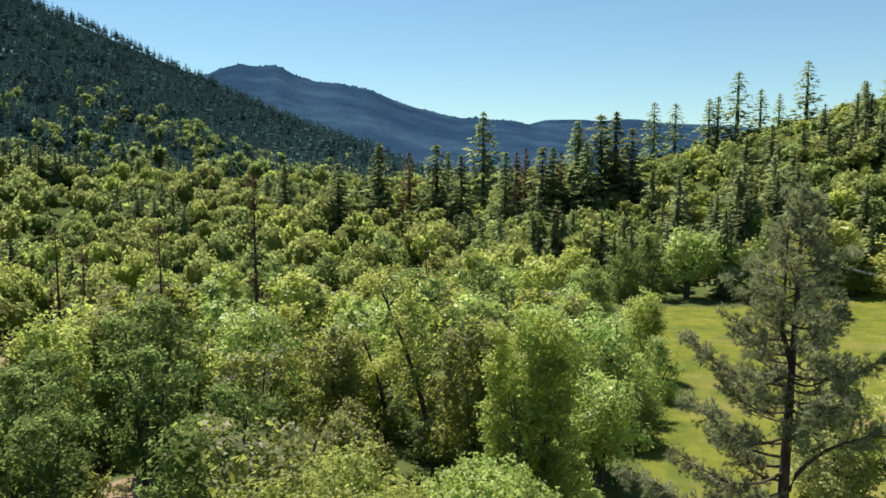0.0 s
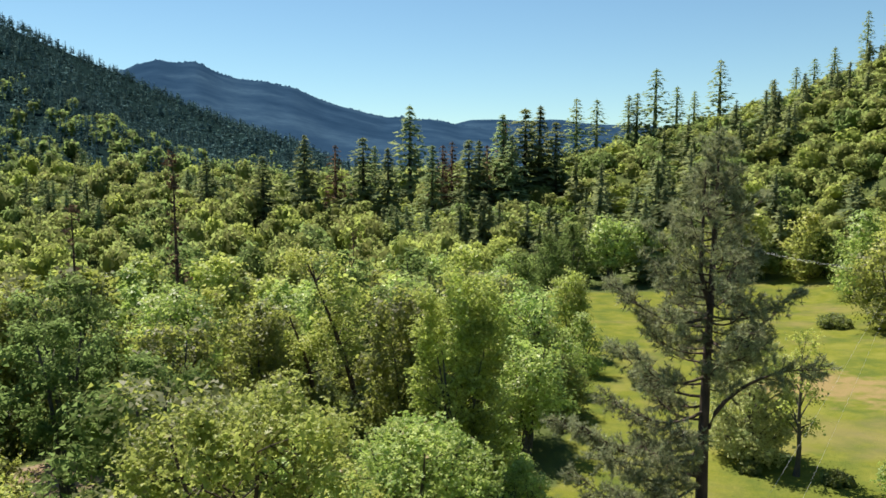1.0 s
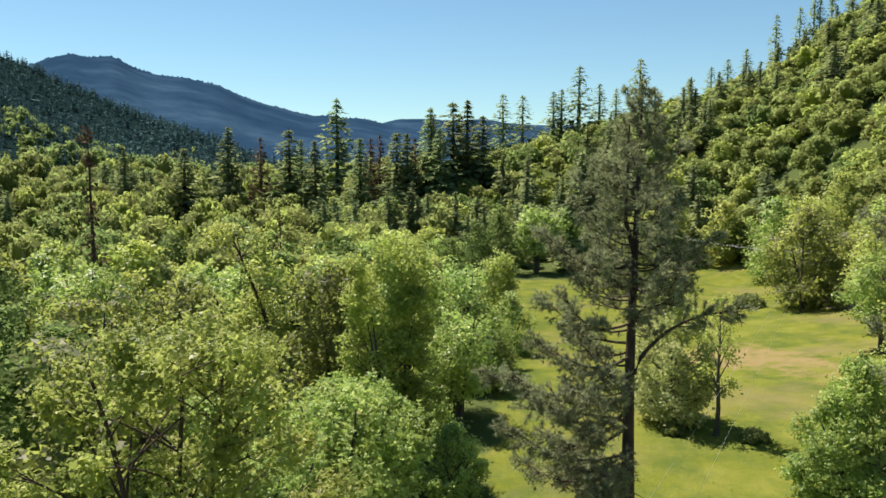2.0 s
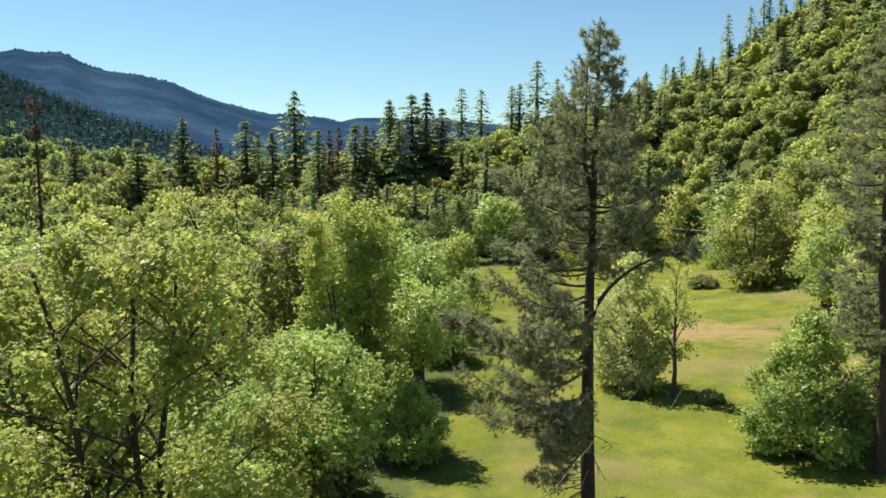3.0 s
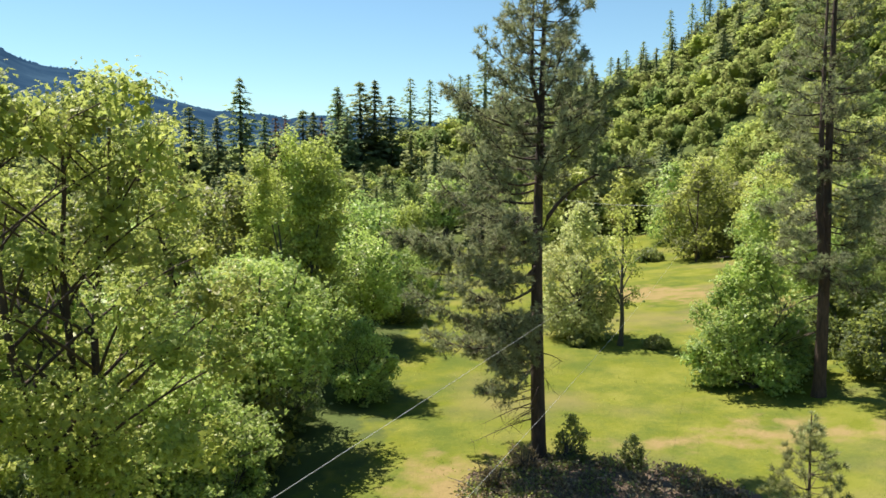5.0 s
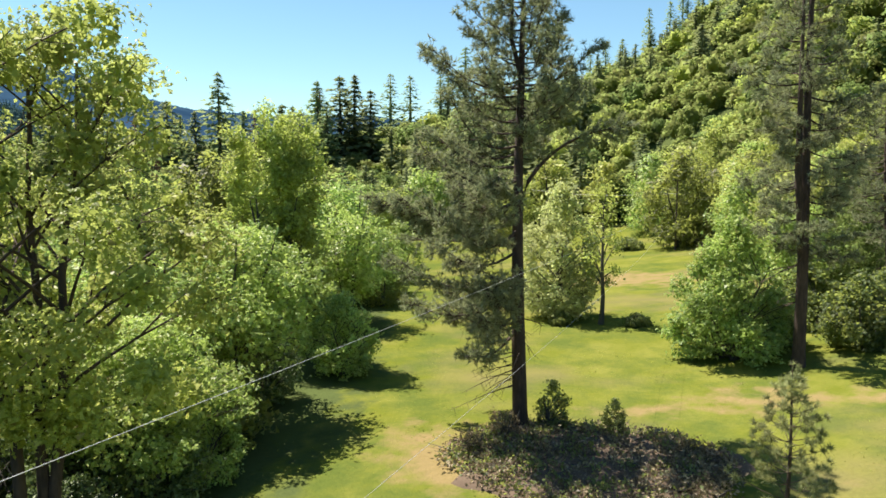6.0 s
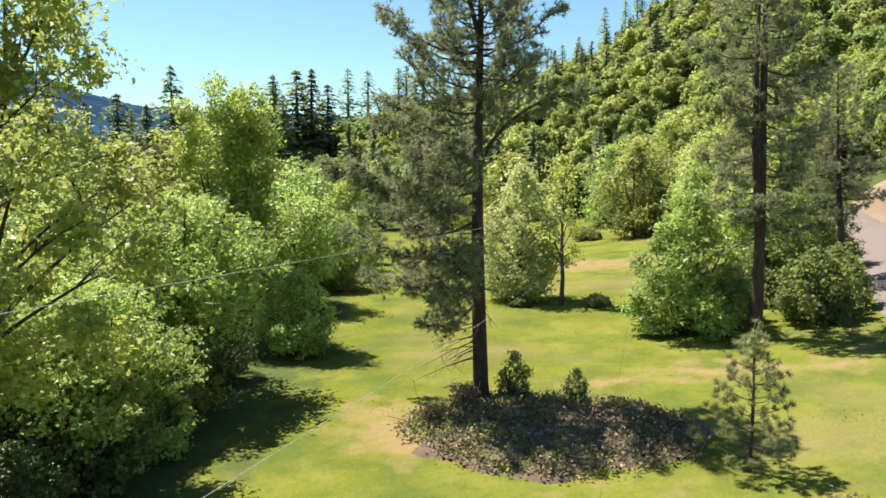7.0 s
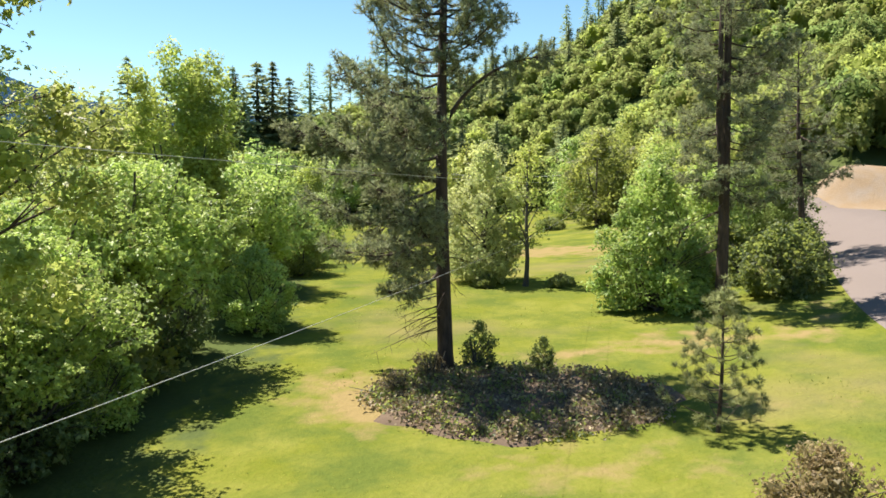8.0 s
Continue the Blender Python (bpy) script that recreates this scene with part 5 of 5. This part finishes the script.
for k in range(560):
    a, f = srng.uniform(0, 6.283), math.sqrt(srng.random())
    px, py = on_mound(0.97 * f, a)
    pz = mound_top(px, py) + 0.06
    if k < 170:
        b, ln = srng.uniform(0, 6.283), srng.uniform(0.4, 1.6)
        e = np.array([px + math.cos(b) * ln, py + math.sin(b) * ln, pz + srng.uniform(-0.05, 0.45)])
        sticks.add(*tube([(px, py, pz), e], [0.03, 0.012], 4))
    if k % 2 and f < 0.62 and f * math.cos(a) > -0.3:
        continue
    n = 26
    c = np.array([px, py, pz + 0.12]) + srng.normal(size=(n, 3)) * [0.30, 0.30, 0.12]
    (weeds if srng.random() < 0.34 - 0.2 * f * math.cos(a) else dryweeds).add(*leaves(srng, c, srng.normal(size=c.shape) + [0, 0, 0.4], srng.uniform(0.10, 0.24, n)))
tagged(new("brush", sticks.mesh("brush", GREY_BARK)), "fallen sticks and brush lying on the mound", "brush", kind="stuff")
tagged(new("weeds", weeds.mesh("weeds", SHRUB)), "low green weeds growing over the mound", "weeds", kind="stuff")
tagged(new("weeds", dryweeds.mesh("weeds", DRYWEED)), "dry brown weeds growing over the mound", "weeds", kind="stuff")

cone_shrub = broadleaf("cone_shrub", 51, 2.7, 0.05, 1.0, "bush", 260, 11, 0.13, 0.13, SHRUB, stems=3)
tree("shrub", cone_shrub, 18.5, 34.2, "dense dark green conical shrub beside the pine", category="shrub")
tree("shrub", cone_shrub, 20.8, 31.9, "small dark green pointed shrub on the mound", 120, 0.78, category="shrub")
twig_shrub = broadleaf("twig_shrub", 52, 1.7, 0.05, 1.0, "open", 120, 8, 0.10, 0.14, DRYBUSH, stems=5)
tree("shrub", twig_shrub, 15.5, 34.0, "brown twiggy shrub at the pine's foot", category="shrub")
tree("shrub", twig_shrub, 13.0, 32.4, "brown twiggy shrub on the mound", 90, 0.8, category="shrub")
tree("shrub", twig_shrub, 22.6, 28.2, "brown twiggy shrub on the mound", 200, 0.6, category="shrub")
dry_bush = broadleaf("dry_bush", 53, 3.1, 0.05, 2.3, "bush", 800, 13, 0.13, 0.2, DRYBUSH, stems=3)
tree("bush", dry_bush, 18.6, 14.6, "tan and green dry bush in the meadow", 0, 0.85, category="bush")
field_shrub = broadleaf("field_shrub", 54, 2.6, 0.05, 3.2, "bush", 170, 10, 0.34, 0.3, SHRUB, stems=4)
tree("shrub", field_shrub, 79.0, 118.0, "low rounded shrub at the meadow's far end", category="shrub")
tree("shrub", field_shrub, 37.5, 54.5, "low shrub beside the slender tree", 40, 0.45, category="shrub")
tree("shrub", field_shrub, 32.0, 58.0, "low shrub beside the slender tree", 100, 0.4, category="shrub")
tree("shrub", field_shrub, 26.0, 96.0, "low shrub in the meadow", 150, 0.7, category="shrub")

# ---------------------------------------------------------------- power line
WIRE, wt, wb, _ = nodes_of("bare_wire")
wb.inputs["Base Color"].default_value, wb.inputs["Metallic"].default_value, wb.inputs["Roughness"].default_value = (0.55, 0.55, 0.55, 1), 0.6, 0.45


def wire(a, b, sag, label, rad=0.005):
    q = np.linspace(0, 1, 40)[:, None]
    p = np.array(a) * (1 - q) + np.array(b) * q - np.array([0, 0, sag]) * 4 * q * (1 - q)
    tagged(new("power_line", mesh_of("power_line", *tube(p, np.full(40, rad), 6), WIRE, False)), label, "wire", "wires")


wire((-23.9, -18.6, 11.2), (81.5, 107.5, 8.2), 1.2, "thin pale wire crossing the meadow")
wire((-23.5, -19.1, 9.32), (81.5, 107.5, 6.0), 2.35, "thin pale cable hanging low across the meadow")
for k in range(3):
    wire((81.5 + 0.8 * (k - 1), 107.5, 8.9), (84.0 + 0.8 * (k - 1), 172.0, 8.3), 0.9, "power wire strung along the foot of the hill", 0.012)


def utility_pole(x, y):
    root = new("utility_pole")
    root.matrix_world = pose(x, y, ground_at(x, y), 0, 0, 10)
    tagged(root, "weathered wooden utility pole at the meadow's edge", "pole", "utility poles")
    h = Heap()
    h.add(*tube([(0, 0, -0.5), (0, 0, 6), (0, 0, 12.6)], [0.19, 0.16, 0.12], 10))
    part("post", h.mesh("post", POLE_WOOD, False), root)
    bm = bmesh.new()
    bmesh.ops.create_cube(bm, size=1.0, matrix=Matrix.Translation((0, 0.14, 12.1)) @ Matrix.Diagonal((2.2, 0.10, 0.13, 1)))
    bmesh.ops.bevel(bm, geom=bm.edges[:], offset=0.015, segments=1, affect="EDGES")
    me = bpy.data.meshes.new("crossarm")
    bm.to_mesh(me)
    bm.free()
    me.materials.append(POLE_WOOD)
    arm = part("crossarm", me, root)
    for k in (-0.8, 0, 0.8):
        i = Heap()
        i.add(*tube([(k, 0.14, 12.15), (k, 0.14, 12.22), (k, 0.14, 12.3)], [0.05, 0.06, 0.03], 8))
        part("insulator", i.mesh("insulator", WIRE, False), arm)


utility_pole(81.5, 107.5)
utility_pole(84.0, 172.0)

# ---------------------------------------------------------------- grass
grng = np.random.default_rng(61)
n = 26000
a, dd = np.radians(grng.uniform(-15, 66, n)), np.sqrt(grng.uniform(14 ** 2, 78 ** 2, n))
px, py = dd * np.sin(a), dd * np.cos(a)
ok = (grng.random(n) < in_field(px, py, 3.0)) & (((px - 17.2) / 6.2) ** 2 + ((py - 29.4) / 5.4) ** 2 > 1)
px, py = px[ok], py[ok]
lump = 0.6 + 0.4 * np.sin(px * 0.9) * np.cos(py * 0.8) + 0.3 * np.sin(px * 0.23 + py * 0.31)
hh = grng.uniform(0.04, 0.11, len(px)) * np.clip(lump, 0.3, 1.3)
base = np.stack([px, py, terrain(px, py) - 0.02], 1)
lean = grng.normal(size=base.shape) * [0.9, 0.9, 0.05] + [0, 0, 1]
tip = base + unit(lean) * hh[:, None]
wv = unit(grng.normal(size=base.shape) * [1, 1, 0]) * (hh * 0.35)[:, None]
gv = np.stack([base - wv, base + wv, tip + wv * 0.7, tip - wv * 0.5], 1).reshape(-1, 3)
gk = np.arange(len(px))[:, None] * 4
tagged(new("grass", mesh_of("grass", gv, np.concatenate([gk + [0, 1, 2], gk + [0, 2, 3]]), BLADE)), "tufts of bright meadow grass", "grass", kind="stuff")
